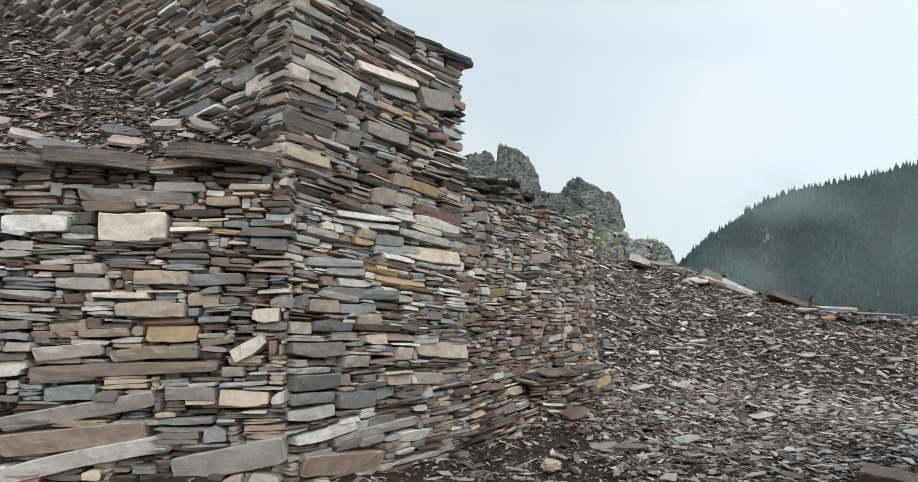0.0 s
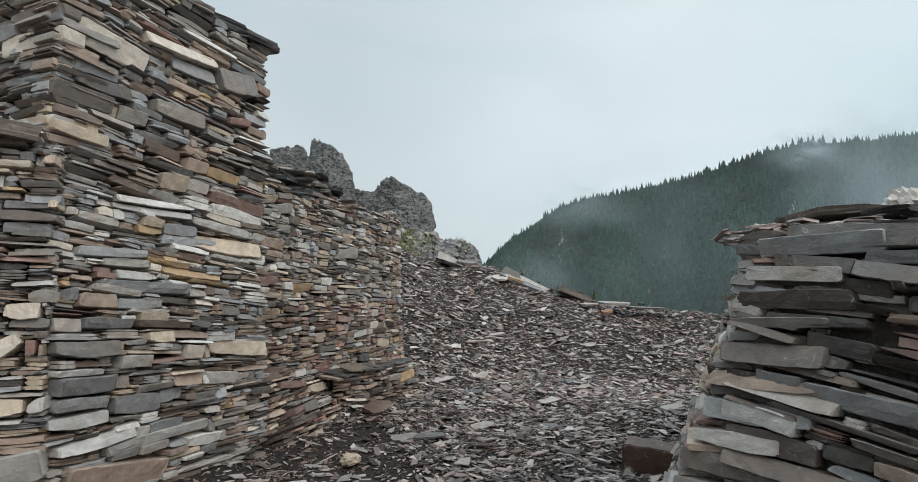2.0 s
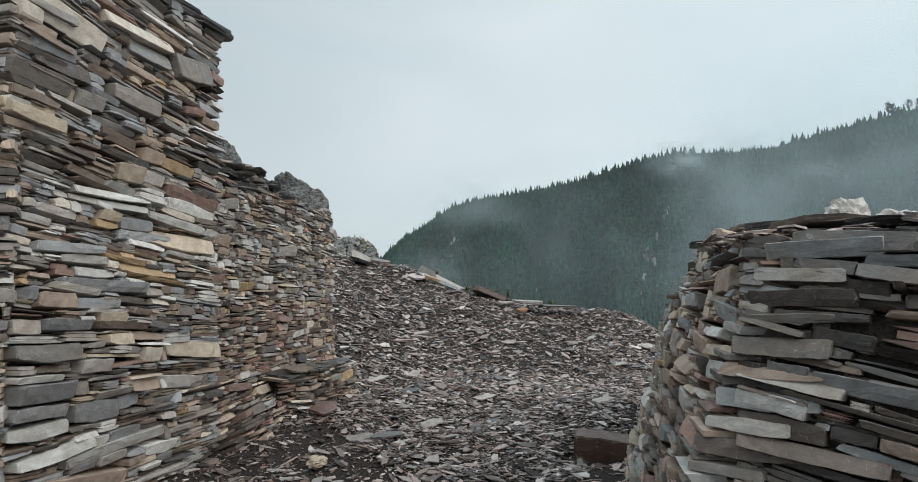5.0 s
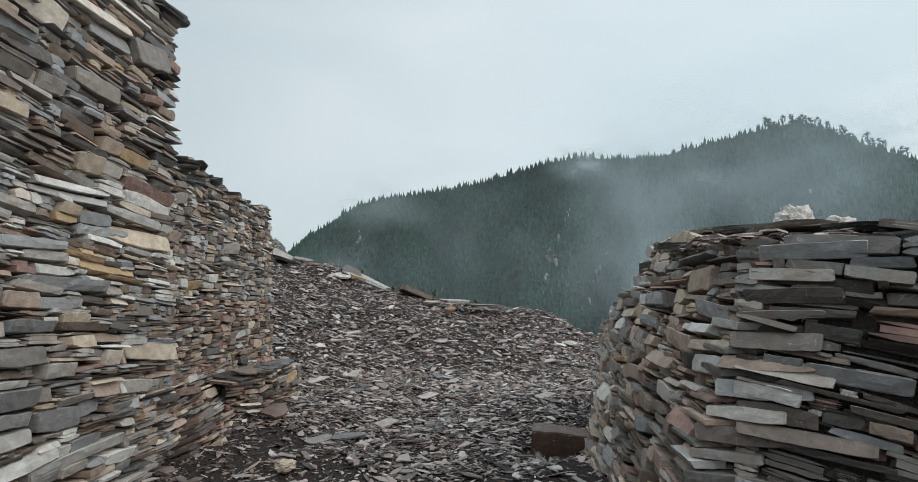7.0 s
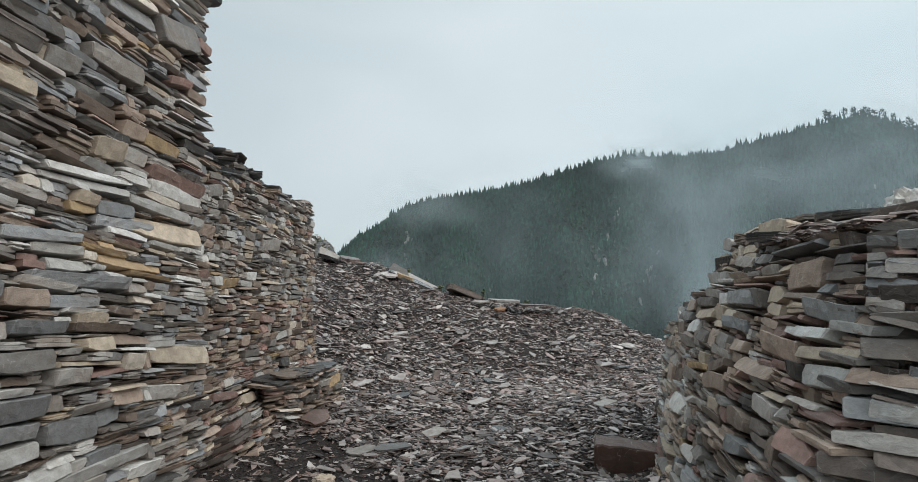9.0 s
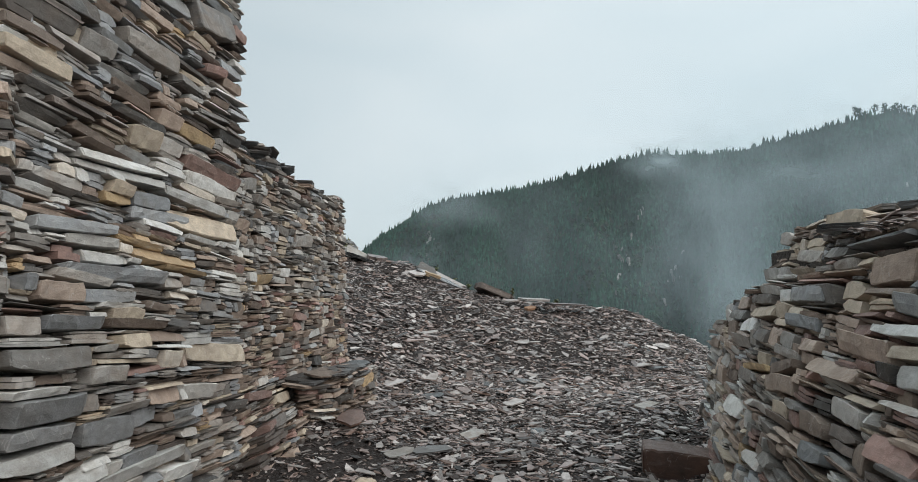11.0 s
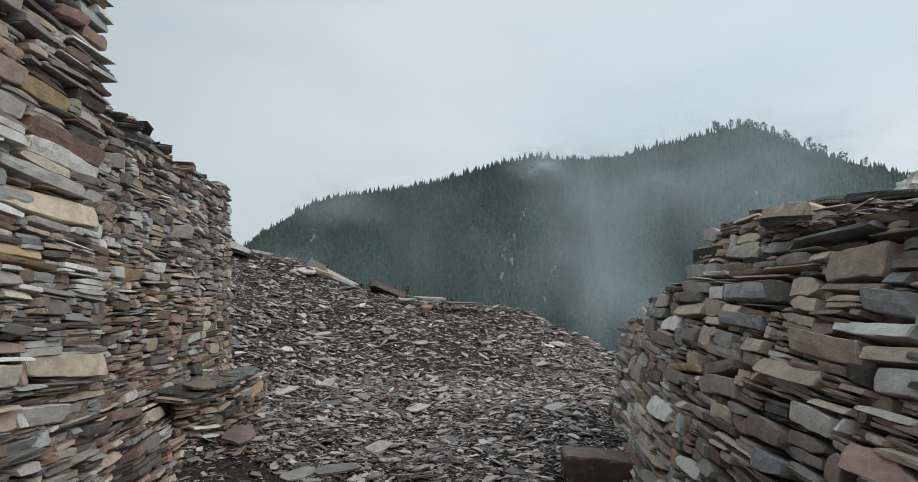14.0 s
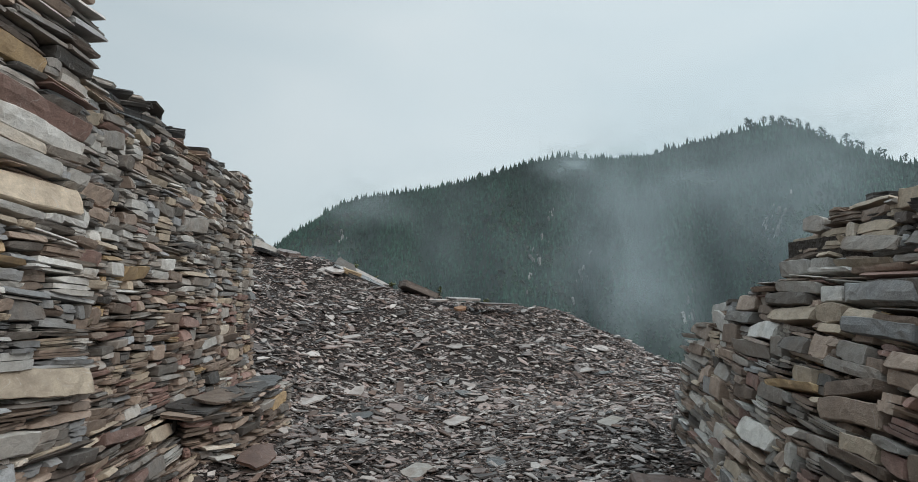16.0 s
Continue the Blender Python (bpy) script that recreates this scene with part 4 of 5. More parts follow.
# ---------------------------------------------------------------- single slabs
def slab_template(r, layers=3):
    """A split plate of slate in a unit box: straight broken sides, one end often pointed, edges stepped along the bedding."""
    a, b = r.uniform(.25, .5), r.uniform(.1, .5)
    outline = [(-.5, -a * r.uniform(.5, 1)), (-.5 + r.uniform(.03, .3), -.5), (.5 - r.uniform(.08, .4), -.5 + r.uniform(0, .1)), (.5, -b * r.uniform(-.2, .8)),
               (.5 - r.uniform(.03, .3), .5 - r.uniform(0, .12)), (-.5 + r.uniform(.05, .3), .5), (-.5 + r.uniform(0, .05), a * .8)]
    pts = []
    for p, q in zip(outline, outline[1:] + outline[:1]):
        pts.append(p)
        if math.hypot(q[0] - p[0], q[1] - p[1]) > .4:
            t = r.uniform(.35, .65)
            pts.append((p[0] + (q[0] - p[0]) * t + r.uniform(-.03, .03), p[1] + (q[1] - p[1]) * t + r.uniform(-.04, .04)))
    n = len(pts)
    v, f = [], []
    for k in range(layers):
        for z, shrink in ((k / layers - .5, .97), ((k + .88) / layers - .5, 1.0)):
            v += [(x * shrink * (1 - r.uniform(0, .06)), y * shrink * (1 - r.uniform(0, .06)), z + r.uniform(-.03, .03)) for x, y in pts]
    rings = 2 * layers
    for k in range(rings - 1):
        f += [(k * n + i, k * n + (i + 1) % n, (k + 1) * n + (i + 1) % n, (k + 1) * n + i) for i in range(n)]
    top = (rings - 1) * n
    c = len(v)
    v.append((r.uniform(-.1, .1), r.uniform(-.1, .1), .5))
    f += [(top + i, top + (i + 1) % n, c) for i in range(n)]
    f.append(tuple(range(n))[::-1])
    return np.array(v), f


SLAB_R = np.random.default_rng(77)


def slab(x, y, z, size, turn=(0, 0, 0), mat=None, label="", group="", name="flat_stone"):
    """A loose plate of slate: size is length, breadth and thickness; turn is the tilt about x, about y and the heading."""
    v, f = slab_template(SLAB_R)
    ob = thing(name, mesh_from(name, v * np.array(size), f, mat or CHIP), label or "flat grey slate slab lying on loose scree", "stone", group)
    ob.matrix_basis = pose(x, y, z, *turn)
    return ob


def on_ground(x, y, lift=0.0):
    return float(ground_z(x, y)) + lift


# leaning plates along the crest of the tip
slab(6.92, 15.95, 1.63, (1.20, .50, .06), (26, 26, -24), CHIP_PALE, "long pale slate slab propped up on the crest of the heap")
slab(6.56, 15.68, 1.66, (1.30, .55, .11), (14, 22, -16), WET, "thick dark slate slab lying under a pale one")
slab(6.02, 15.70, 1.83, (.55, .45, .05), (16, -10, 20), CHIP_PALE, "pale slate slab propped on a darker one")
slab(6.34, 15.60, 1.76, (.46, .26, .10), (12, 18, -12), SLATE["ochre"], "rusty ochre block wedged under a slab")
slab(6.44, 16.08, 1.93, (.60, .42, .05), (30, 26, -24), SLATE["dark"], "dark grey slate slab leaning on the crest of the heap")
slab(7.74, 14.95, 1.34, (1.05, .55, .14), (-6, 22, -16), SLATE["shale"], "dark brown slate slab tipped against the crest")
slab(8.25, 13.9, 1.17, (.85, .55, .05), (4, 2, -6), CHIP_PALE, "pale flat slate slab on the crest of the heap")
slab(7.70, 14.1, 1.15, (.45, .40, .04), (2, -3, 12), CHIP_PALE, "pale flat slate slab on the crest of the heap")
slab(7.72, 13.35, 0.99, (.30, .22, .05), (10, -8, 10), SLATE["orange"], "orange-stained slate slab lying on grey scree")
slab(8.95, 13.6, 1.06, (1.10, .45, .035), (3, 2, -8), CHIP, "long thin slate slab on the crest of the heap")
slab(5.15, 17.70, 2.24, (.86, .66, .13), (50, 20, 6), SLATE["grey"], "grey slate slab leaning on a pile")
slab(5.66, 17.62, 2.24, (.58, .44, .17), (16, 8, -8), CHIP, "grey slate slab leaning on a pile")
slab(5.75, 17.3, 2.12, (.72, .34, .04), (12, -6, 10), CHIP_PALE, "pale slate slab lying flat below a pile")
slab(5.10, 17.3, 2.22, (1.0, .6, .09), (14, 12, 30), WET, "dark slate slab lying under a pile")
# plates on the bank behind the terrace wall
for x, y, ln, br, th, turn, mat in ((-2.75, 5.20, .34, .2, .05, 10, WET), (-2.42, 5.30, .30, .18, .04, -20, CHIP_PALE), (-2.05, 5.20, .28, .17, .04, 30, CHIP_PALE), (-3.15, 4.98, .42, .22, .10, 5, WET),
                                   (-3.45, 5.1, .28, .16, .04, 40, CHIP), (-3.9, 5.3, .34, .2, .04, 0, CHIP), (-2.62, 5.02, .26, .16, .03, 15, CHIP)):
    slab(x, y, float(bank_z(x, y)) + .03, (ln, br, th), (34, 6, turn), mat, "slate slab lying on a steep rubble bank", "slabs on the bank")
slab(-1.70, 4.66, 2.50, (.82, .42, .10), (2, 5, 2), SLATE["shale"], "long dark brown slate slab capping a terrace wall", "coping slabs", "coping_stone")
slab(-2.58, 4.62, 2.46, (.74, .40, .11), (2, 5, 3), SLATE["dark"], "long dark slate slab capping a terrace wall", "coping slabs", "coping_stone")
slab(-3.22, 4.58, 2.45, (.66, .40, .09), (2, 4, 2), SLATE["dark"], "long dark slate slab capping a terrace wall", "coping slabs", "coping_stone")
# plates lying on the trodden hollow and the slope
LOOSE = ((2.40, 6.78, .30, .20, 25, 1), (1.66, 6.15, .36, .2, -40, 0), (1.45, 6.35, .30, .18, 10, 1), (2.62, 9.35, .50, .26, 15, 1), (7.70, 9.95, .42, .30, -30, 1),
         (7.95, 9.70, .34, .22, -55, 0), (5.05, 7.10, .34, .2, 10, 1), (3.16, 6.72, .26, .18, 60, 0), (3.9, 8.3, .36, .2, 10, 1), (4.7, 9.2, .34, .24, 80, 0),
         (6.3, 11.6, .4, .3, 30, 1), (4.4, 12.0, .5, .3, -15, 1), (5.2, 13.4, .46, .28, 5, 0), (2.9, 8.7, .34, .26, -25, 0), (9.6, 11.2, .5, .3, 50, 1))
for x, y, ln, br, turn, light in LOOSE:
    slab(x, y, on_ground(x, y, .03), (ln, br, .018), (5, -6, turn), (CHIP_PALE if ln > .35 else SLATE["grey"]) if light else WET,
         "pale flat slate slab lying on scree" if light else "dark wet slate slab lying on scree", "loose slabs on the scree")
block = thing("slate_block", mesh_from("slate_block", STONES[HEAVY + 3][0] * np.array((.76, .30, .34)), STONES[HEAVY + 3][1], WET_RED), "squared rust-red slate block half sunk at the foot of a wall", "stone")
block.matrix_basis = pose(3.68, 5.29, -.15, 4, 6, -40)
slab(1.34, 7.26, .17, (.44, .24, .025), (14, -6, 44), WET_RED, "dark brown slate plate leaning on a low footing")
slab(1.78, 5.92, .02, (.32, .20, .02), (6, -4, 10), CHIP_PALE, "pale flat slate slab lying on scree", "loose slabs on the scree")


# ---------------------------------------------------------------- footing along the wall
bench_face = Face([(.84, 7.46), (1.10, 7.42), (1.48, 7.78), (2.12, 8.62)], 1, lambda u, z: .05 * (.4 - z), lambda w: 0.0)


def bench_bottom(u):
    return .0


def bench_top(u):
    return .42 + .12 * float(ramp01(u / .5)) - .03 * u


r = np.random.default_rng(8)
bench = core("stone_footing", bench_face, bench_bottom, bench_top, .45, "low rough footing of brown slate along the foot of a wall")
pile = Pile()
lay(bench_face, pack(bench_face, bench_bottom, bench_top, size_maker(.2, .045), [(1.5, .36, .42, .13, "ochre", 3)], r), lambda r, u, z: pick(r, WARM), r, bench, lambda u, w: True, pile)
for k in range(14):
    u = .2 + 1.5 * (k / 14)
    p = bench_face.place(u + r.uniform(-.05, .05), .5, .03 - r.uniform(.12, .30))
    slab(p[0], p[1], bench_top(u) - .01 + r.uniform(0, .05), (r.uniform(.45, .8), r.uniform(.22, .36), r.uniform(.018, .035)), (r.normal(0, 4), r.normal(0, 4), 47 + r.normal(0, 9)),
         WET if k % 3 else SLATE["brown"], "flat wet slate slab laid on a low footing", "slabs on the footing")


# ---------------------------------------------------------------- coping slabs
def coping(face, top, u0, u1, step, length, breadth, thick, mats, r, over=.05, label="dark slate coping slab on a wall top", layers=2, lean=6):
    u = u0
    while u < u1:
        ln = r.uniform(*length)
        for q in range(layers):
            uu = min(u + r.uniform(-.1, .1), face.length - .05)
            p = face.place(uu, top(uu), over - breadth * .5 + r.uniform(-.06, .04))
            t, n = face.axes(uu)
            head = math.degrees(math.atan2(t[1], t[0])) + r.normal(0, 9)
            th = r.uniform(*thick)
            slab(p[0], p[1], top(uu) + th * .4 + q * thick[1] * .9, (ln * r.uniform(.8, 1.1), breadth * r.uniform(.8, 1.15), th), (r.normal(0, lean * .5), r.normal(0, lean), head),
                 mats[int(r.integers(len(mats)))], label, "coping slabs", "coping_stone")
        u += ln * step


r = np.random.default_rng(15)
coping(low_face, low_top, .25, low_face.length - .7, .7, (.35, .7), .42, (.025, .05), [WET, WET, SLATE["grey"], SLATE["brown"]], r, .03, layers=1, lean=4)
coping(tower_face, tower_top, .2, 2.1, .6, (.4, .7), .42, (.03, .06), [WET, SLATE["grey"]], r, .05, lean=4)
coping(right_face, right_top, .60, 2.72, .7, (.35, .60), .5, (.03, .06), [WET, WET, SLATE["dark"]], r, -.10, layers=2, lean=4)
coping(rfront_face, lambda u: 1.69, .55, 1.4, .7, (.45, .7), .45, (.03, .05), [WET, SLATE["dark"]], r, .04, layers=1, lean=3)
coping(terrace_face, terrace_top, 1.0, 3.2, .8, (.5, .9), .4, (.04, .08), [WET, SLATE["brown"], SLATE["grey"]], r, .06, layers=1, lean=4)
coping(right_face, right_top, 3.4, 5.1, .8, (.25, .45), .4, (.03, .05), [SLATE["grey"], SLATE["brown"]], r, .04, layers=1)
for x, y, ln, turn in ((3.1, 2.6, .8, 20), (3.6, 3.2, .7, 60), (2.9, 1.9, .8, -20), (3.9, 3.9, .7, 40), (3.3, 3.4, .6, 10), (4.1, 2.9, .9, 70), (3.7, 2.3, .9, 0)):
    slab(x, y, 1.77, (ln, .55, .05), (2, 2, turn), WET, "dark wet slate slab on the broad top of a wall", "coping slabs", "coping_stone")
slab(2.62, 1.62, 1.74, (.55, .3, .04), (4, 10, -60), CHIP_PALE, "pale slate slab lying on a wall top", "", "coping_stone")


heap_r = np.random.default_rng(19)
heap_u = .25
while heap_u < 3.5:
    heap_z = 2.63
    while heap_z < 2.63 + max(.05, .34 - .36 * max(0, heap_u - 2.5)):
        rise = heap_z - 2.63
        p = low_face.place(heap_u + heap_r.uniform(-.12, .12), 2.6, -.38 - rise * .45 - heap_r.uniform(0, .14))
        th = heap_r.uniform(.022, .05)
        slab(p[0], p[1], heap_z, (heap_r.uniform(.4, .75), heap_r.uniform(.3, .45), th),
             (heap_r.normal(0, 4), heap_r.normal(3, 5), 58 + heap_r.normal(0, 22)), (WET, WET, SLATE["dark"], SLATE["grey"])[int(heap_r.integers(4))], "dark wet slate slab heaped on a broken wall top", "coping slabs", "coping_stone")
        heap_z += th * 1.25
    heap_u += .36


def rubble_top(name, outline, z0, z1, label):
    """The broad rubble fill of a thick wall."""
    n = len(outline)
    v = [(x, y, z0) for x, y in outline] + [(x, y, z1) for x, y in outline]
    f = [tuple(range(n, 2 * n))] + [(k, (k + 1) % n, n + (k + 1) % n, n + k) for k in range(n)]
    return part(name, mesh_from(name, v, f, CORE), wall_r, label)


rubble_top("rubble_fill", [(2.30, 2.30), (2.75, 1.35), (3.2, .9), (4.6, 1.6), (4.9, 4.6), (4.2, 4.75), (3.3, 3.6)], -.3, 1.72, "dark slate rubble filling the wall")


def boulder(name, x, y, z, size, mat, label, category, seed, rough=.28):
    bm = bmesh.new()
    bmesh.ops.create_icosphere(bm, subdivisions=4, radius=.5)
    for q in bm.verts:
        d = noise.fractal(q.co * 3.4 + Vector((seed, 0, 0)), .7, 2.2, 5)
        e = noise.cell(q.co * 5.1 + Vector((seed, 3, 0)))
        q.co *= 1 + d * rough + (e - .5) * rough * .5
        q.co.x, q.co.y, q.co.z = q.co.x * size[0], q.co.y * size[1], q.co.z * size[2]
    me = bpy.data.meshes.new(name)
    bm.to_mesh(me)
    bm.free()
    me.materials.append(mat)
    ob = thing(name, me, label, category)
    ob.location = (x, y, z)
    return ob


pile = Pile()
r = np.random.default_rng(52)
scatter(2600, 2.25, 4.9, .95, 4.7, lambda x, y: 1.73, .03, .16, r, pile, lambda x, y: 1.0 if x > 2.15 + abs(y - 2.36) * .5 and y < 1.0 + x * .8 and x - y < 3.0 + .3 * y else 0, 8, (0, 0, 0, 1))
part("loose_rubble", pile.mesh("loose_rubble", [CHIP, CHIP_PALE, CHIP_RUST, CHIP_GRIT]), wall_r, "loose slate chips on the wall top", "stuff")
boulder("stone_block", .80, 5.50, .06, (.17, .13, .11), SLATE["tan"], "small tan stone lying at the foot of a wall", "stone", 9.0, .2)
boulder("quartz_stone", 4.02, 3.06, 1.96, (.32, .28, .34), QUARTZ, "rough white quartz stone set on a wall top", "stone", 2.0, .22)
boulder("quartz_stone", 4.02, 2.70, 1.89, (.44, .28, .22), QUARTZ, "flat white quartz stone set on a wall top", "stone", 5.0, .26)

# ---------------------------------------------------------------- crags and ledge beyond the tip
def crag(x, y, z, size, seed, label, planes=(), fine=6):
    """A weathered rock tower: a solid cut by broken faces, then roughened along its steep bedding."""
    q = np.random.default_rng(int(seed * 10))
    cuts = [(Vector(n).normalized(), h) for *n, h in planes]
    for _ in range(9):
        n = Vector(q.normal(0, 1, 3)).normalized()
        n.z = abs(n.z) * .7
        cuts.append((n.normalized(), q.uniform(.50, .60)))
    bm = bmesh.new()
    bmesh.ops.create_icosphere(bm, subdivisions=fine, radius=1)
    for p in bm.verts:
        d = p.co.normalized()
        rad = min([h / d.dot(n) for n, h in cuts if d.dot(n) > .05] + [.75])
        c = d * rad
        w = c + noise.noise_vector(c * 5) * .03
        e = noise.cell(Vector((w.x * 4 + seed, w.y * 4, w.z * 6 + w.x * 2)))
        g = noise.cell(Vector((w.x * 9 + seed, w.y * 9, w.z * 17 + w.x * 6)))
        h2 = noise.cell(Vector((w.x * 20, w.y * 20 + seed, w.z * 40 + w.x * 14)))
        c *= 1 + noise.fractal(c * 3 + Vector((seed, 1, 2)), 1.2, 2.1, 4) * .06 + (e - .5) * .05 + (g - .5) * .032 + (h2 - .5) * .02
        p.co = Vector((c.x * size[0], c.y * size[1], c.z * size[2]))
    me = bpy.data.meshes.new("crag")
    bm.to_mesh(me)
    bm.free()
    me.materials.append(CRAG)
    ob = thing("crag", me, label, "rock", "crags on the ridge")
    ob.location = (x, y, z)
    return ob


TOWER = ((-1, 0, .16, .45), (.28, 0, 1, .43), (.62, 0, .78, .44), (.94, 0, .34, .45), (.2, -1, .25, .42), (-.7, -.7, .2, .46))
BLOCK = ((-1, 0, .1, .46), (0, 0, 1, .46), (.6, 0, .8, .48), (1, 0, .2, .47), (0, -1, .2, .42), (.7, -.7, .1, .5))
crag(14.45, 68.5, 8.2, (7.0, 5, 11.0), 1.0, "steep grey rock tower leaning on a ridge", TOWER)
crag(6.6, 69.5, 11.8, (5.3, 5, 11.6), 4.0, "blocky grey crag standing on a ridge", TOWER)
crag(2.6, 70.5, 11.9, (5.6, 5, 10.6), 7.5, "rough grey crag rising on a ridge", BLOCK)
crag(11.0, 70.5, 8.0, (5, 5, 9.6), 9.0, "weathered grey crag on a ridge", BLOCK, 5)
crag(0.0, 72, 10, (8, 6, 9), 11.0, "weathered grey crag on a ridge", BLOCK, 5)


def ledge_z(x, y):
    top = np.interp(x, [-12, 0, 6, 10, 12, 15, 18.5, 20, 30], [11, 10.5, 9, 7.6, 6.9, 6.3, 5.8, 2.0, -8])
    return top - .9 * np.abs(y - 56) * (y < 56) - .25 * (y - 56) * (y > 56) + lumps(x * .9, y * .9) * 2.2 + lumps(x * 2.6, y * 2.6) * 1.5


def ledge():
    xs, ys = np.linspace(-12, 28, 170), np.linspace(40, 76, 110)
    gx, gy = np.meshgrid(xs, ys)
    v = np.stack([gx.ravel(), gy.ravel(), ledge_z(gx, gy).ravel()], 1)
    v[:, 2] += [.4 * noise.fractal(Vector((p[0] * .8, p[1] * .8, 4)), .8, 2.2, 4) for p in v]
    w = len(xs)
    f = [(j * w + i, j * w + i + 1, (j + 1) * w + i + 1, (j + 1) * w + i) for j in range(len(ys) - 1) for i in range(w - 1)]
    return thing("ledge", mesh_from("ledge", v, f, CRAG), "pale rocky ledge with thin grass", "ridge", kind="structure")


ledge()
for x, y, size, seed in ((14.7, 52.0, (1.5, 1.3, 1.3), 2.1), (15.7, 51.8, (1.7, 1.3, 1.5), 3.3), (16.6, 52.2, (1.6, 1.2, 1.3), 5.2), (17.4, 52.6, (1.3, 1.2, 1.5), 6.4), (13.9, 53.2, (1.2, 1.0, 1.0), 8.8)):
    crag(x, y, float(ledge_z(x, y)) + .25, size, seed, "low broken rock cropping out of a grassy ledge", BLOCK, 4)
r = np.random.default_rng(31)
pile = Pile()
for k in range(520):
    x, y = r.uniform(8, 19), r.uniform(47, 57)
    q = min(.12 * math.exp(abs(r.normal(0, .7))), .6)
    m = Matrix.Translation((x, y, float(ledge_z(x, y)) + .2 * q)) @ Euler((r.normal(0, .3), r.normal(0, .3), r.uniform(0, 6.28))).to_matrix().to_4x4() @ Matrix.Diagonal((q * r.uniform(.8, 1.6), q, q * r.uniform(.4, .9), 1))
    pile.add(STONES[int(r.integers(SOLID))], m)
thing("ledge_rubble", pile.mesh("ledge_rubble", [SLATE["grey"]]), "pale broken rock lying on a ledge", "rock", kind="stuff")
v, f = [], []
for k in range(14000):
    x, y = r.uniform(9, 18), r.uniform(46, 57)
    if not .20 < x / y < .255 and r.random() < .92:
        continue
    z = float(ledge_z(x, y))
    a, h = r.uniform(0, 6.28), r.uniform(.10, .38)
    dx, dy = math.cos(a) * .05, math.sin(a) * .05
    c = len(v)
    v += [(x - dx, y - dy, z), (x + dx, y + dy, z), (x + r.normal(0, .12), y + r.normal(0, .12), z + h)]
    f.append((c, c + 1, c + 2))
thing("grass_tufts", mesh_from("grass_tufts", v, f, GRASS), "thin yellow-green grass on a rocky ledge", "grass", kind="stuff")


def weed(x, y, h, r, label, mat):
    """A stalky weed: thin stems with small upturned leaves."""
    z0 = on_ground(x, y)
    base = tagged(new("weed"), label, "plant", "weeds on the crest")
    base.location = (x, y, z0)
    stems, leaves = ([], []), ([], [])
    for _ in range(5):
        a, lean = r.uniform(0, 6.28), r.uniform(.02, .12)
        tip = np.array([math.cos(a) * lean, math.sin(a) * lean, h * r.uniform(.7, 1)])
        c = len(stems[0])
        for q in range(3):
            b = 2.094 * q
            stems[0].append((math.cos(b) * .008, math.sin(b) * .008, -.03))
        stems[0].append(tuple(tip))
        stems[1].extend([(c, c + 1, c + 3), (c + 1, c + 2, c + 3), (c + 2, c, c + 3)])
        for q in range(9):
            p = tip * r.uniform(.3, 1)
            d = np.array([r.normal(0, .05), r.normal(0, .05), r.uniform(.01, .05)])
            side = np.cross(d, (0, 0, 1)) * .35 + np.array([.004, .003, 0])
            c = len(leaves[0])
            leaves[0].extend([tuple(p), tuple(p + d * .5 + side), tuple(p + d), tuple(p + d * .5 - side)])
            leaves[1].append((c, c + 1, c + 2, c + 3))
    part("stems", mesh_from("stems", *stems, BARK), base)
    part("leaves", mesh_from("leaves", *leaves, mat), base)


for x, y, h in ((7.45, 15.7, .30), (7.85, 14.95, .26), (8.1, 14.7, .40), (9.3, 14.5, .28), (7.2, 16.2, .3), (6.9, 16.6, .45), (4.75, 18.0, .95)):
    weed(x, y, h * .7, r, "thin yellow-green weed growing out of slate waste", WEED)


# ---------------------------------------------------------------- far hillside
SKY_AZ = [8, 14, 20.6, 23.4, 26.0, 28.2, 31.5, 36.4, 40, 43.6, 46, 49.5, 52.5, 55.1, 58.6, 62.3, 64.2, 66.7, 69.5, 74.6, 76.3, 79.1, 86, 95]
SKY_EL = [-9, -3, 3.9, 5.8, 7.5, 8.1, 8.5, 9.3, 10.4, 11.3, 11.5, 11.2, 11.3, 11.8, 12.5, 13.1, 12.9, 11.4, 9.9, 8.1, 7.0, 5.6, 3, 1]
AZ_FINE = np.arange(4, 100, .25)
RIDGE_EL = np.convolve(np.pad(np.interp(AZ_FINE, SKY_AZ, SKY_EL), 3, "edge"), np.ones(7) / 7, "valid")
BODY_EL = np.convolve(np.pad(RIDGE_EL, 30, "edge"), np.hanning(63)[1:-1] / np.hanning(63).sum(), "valid")


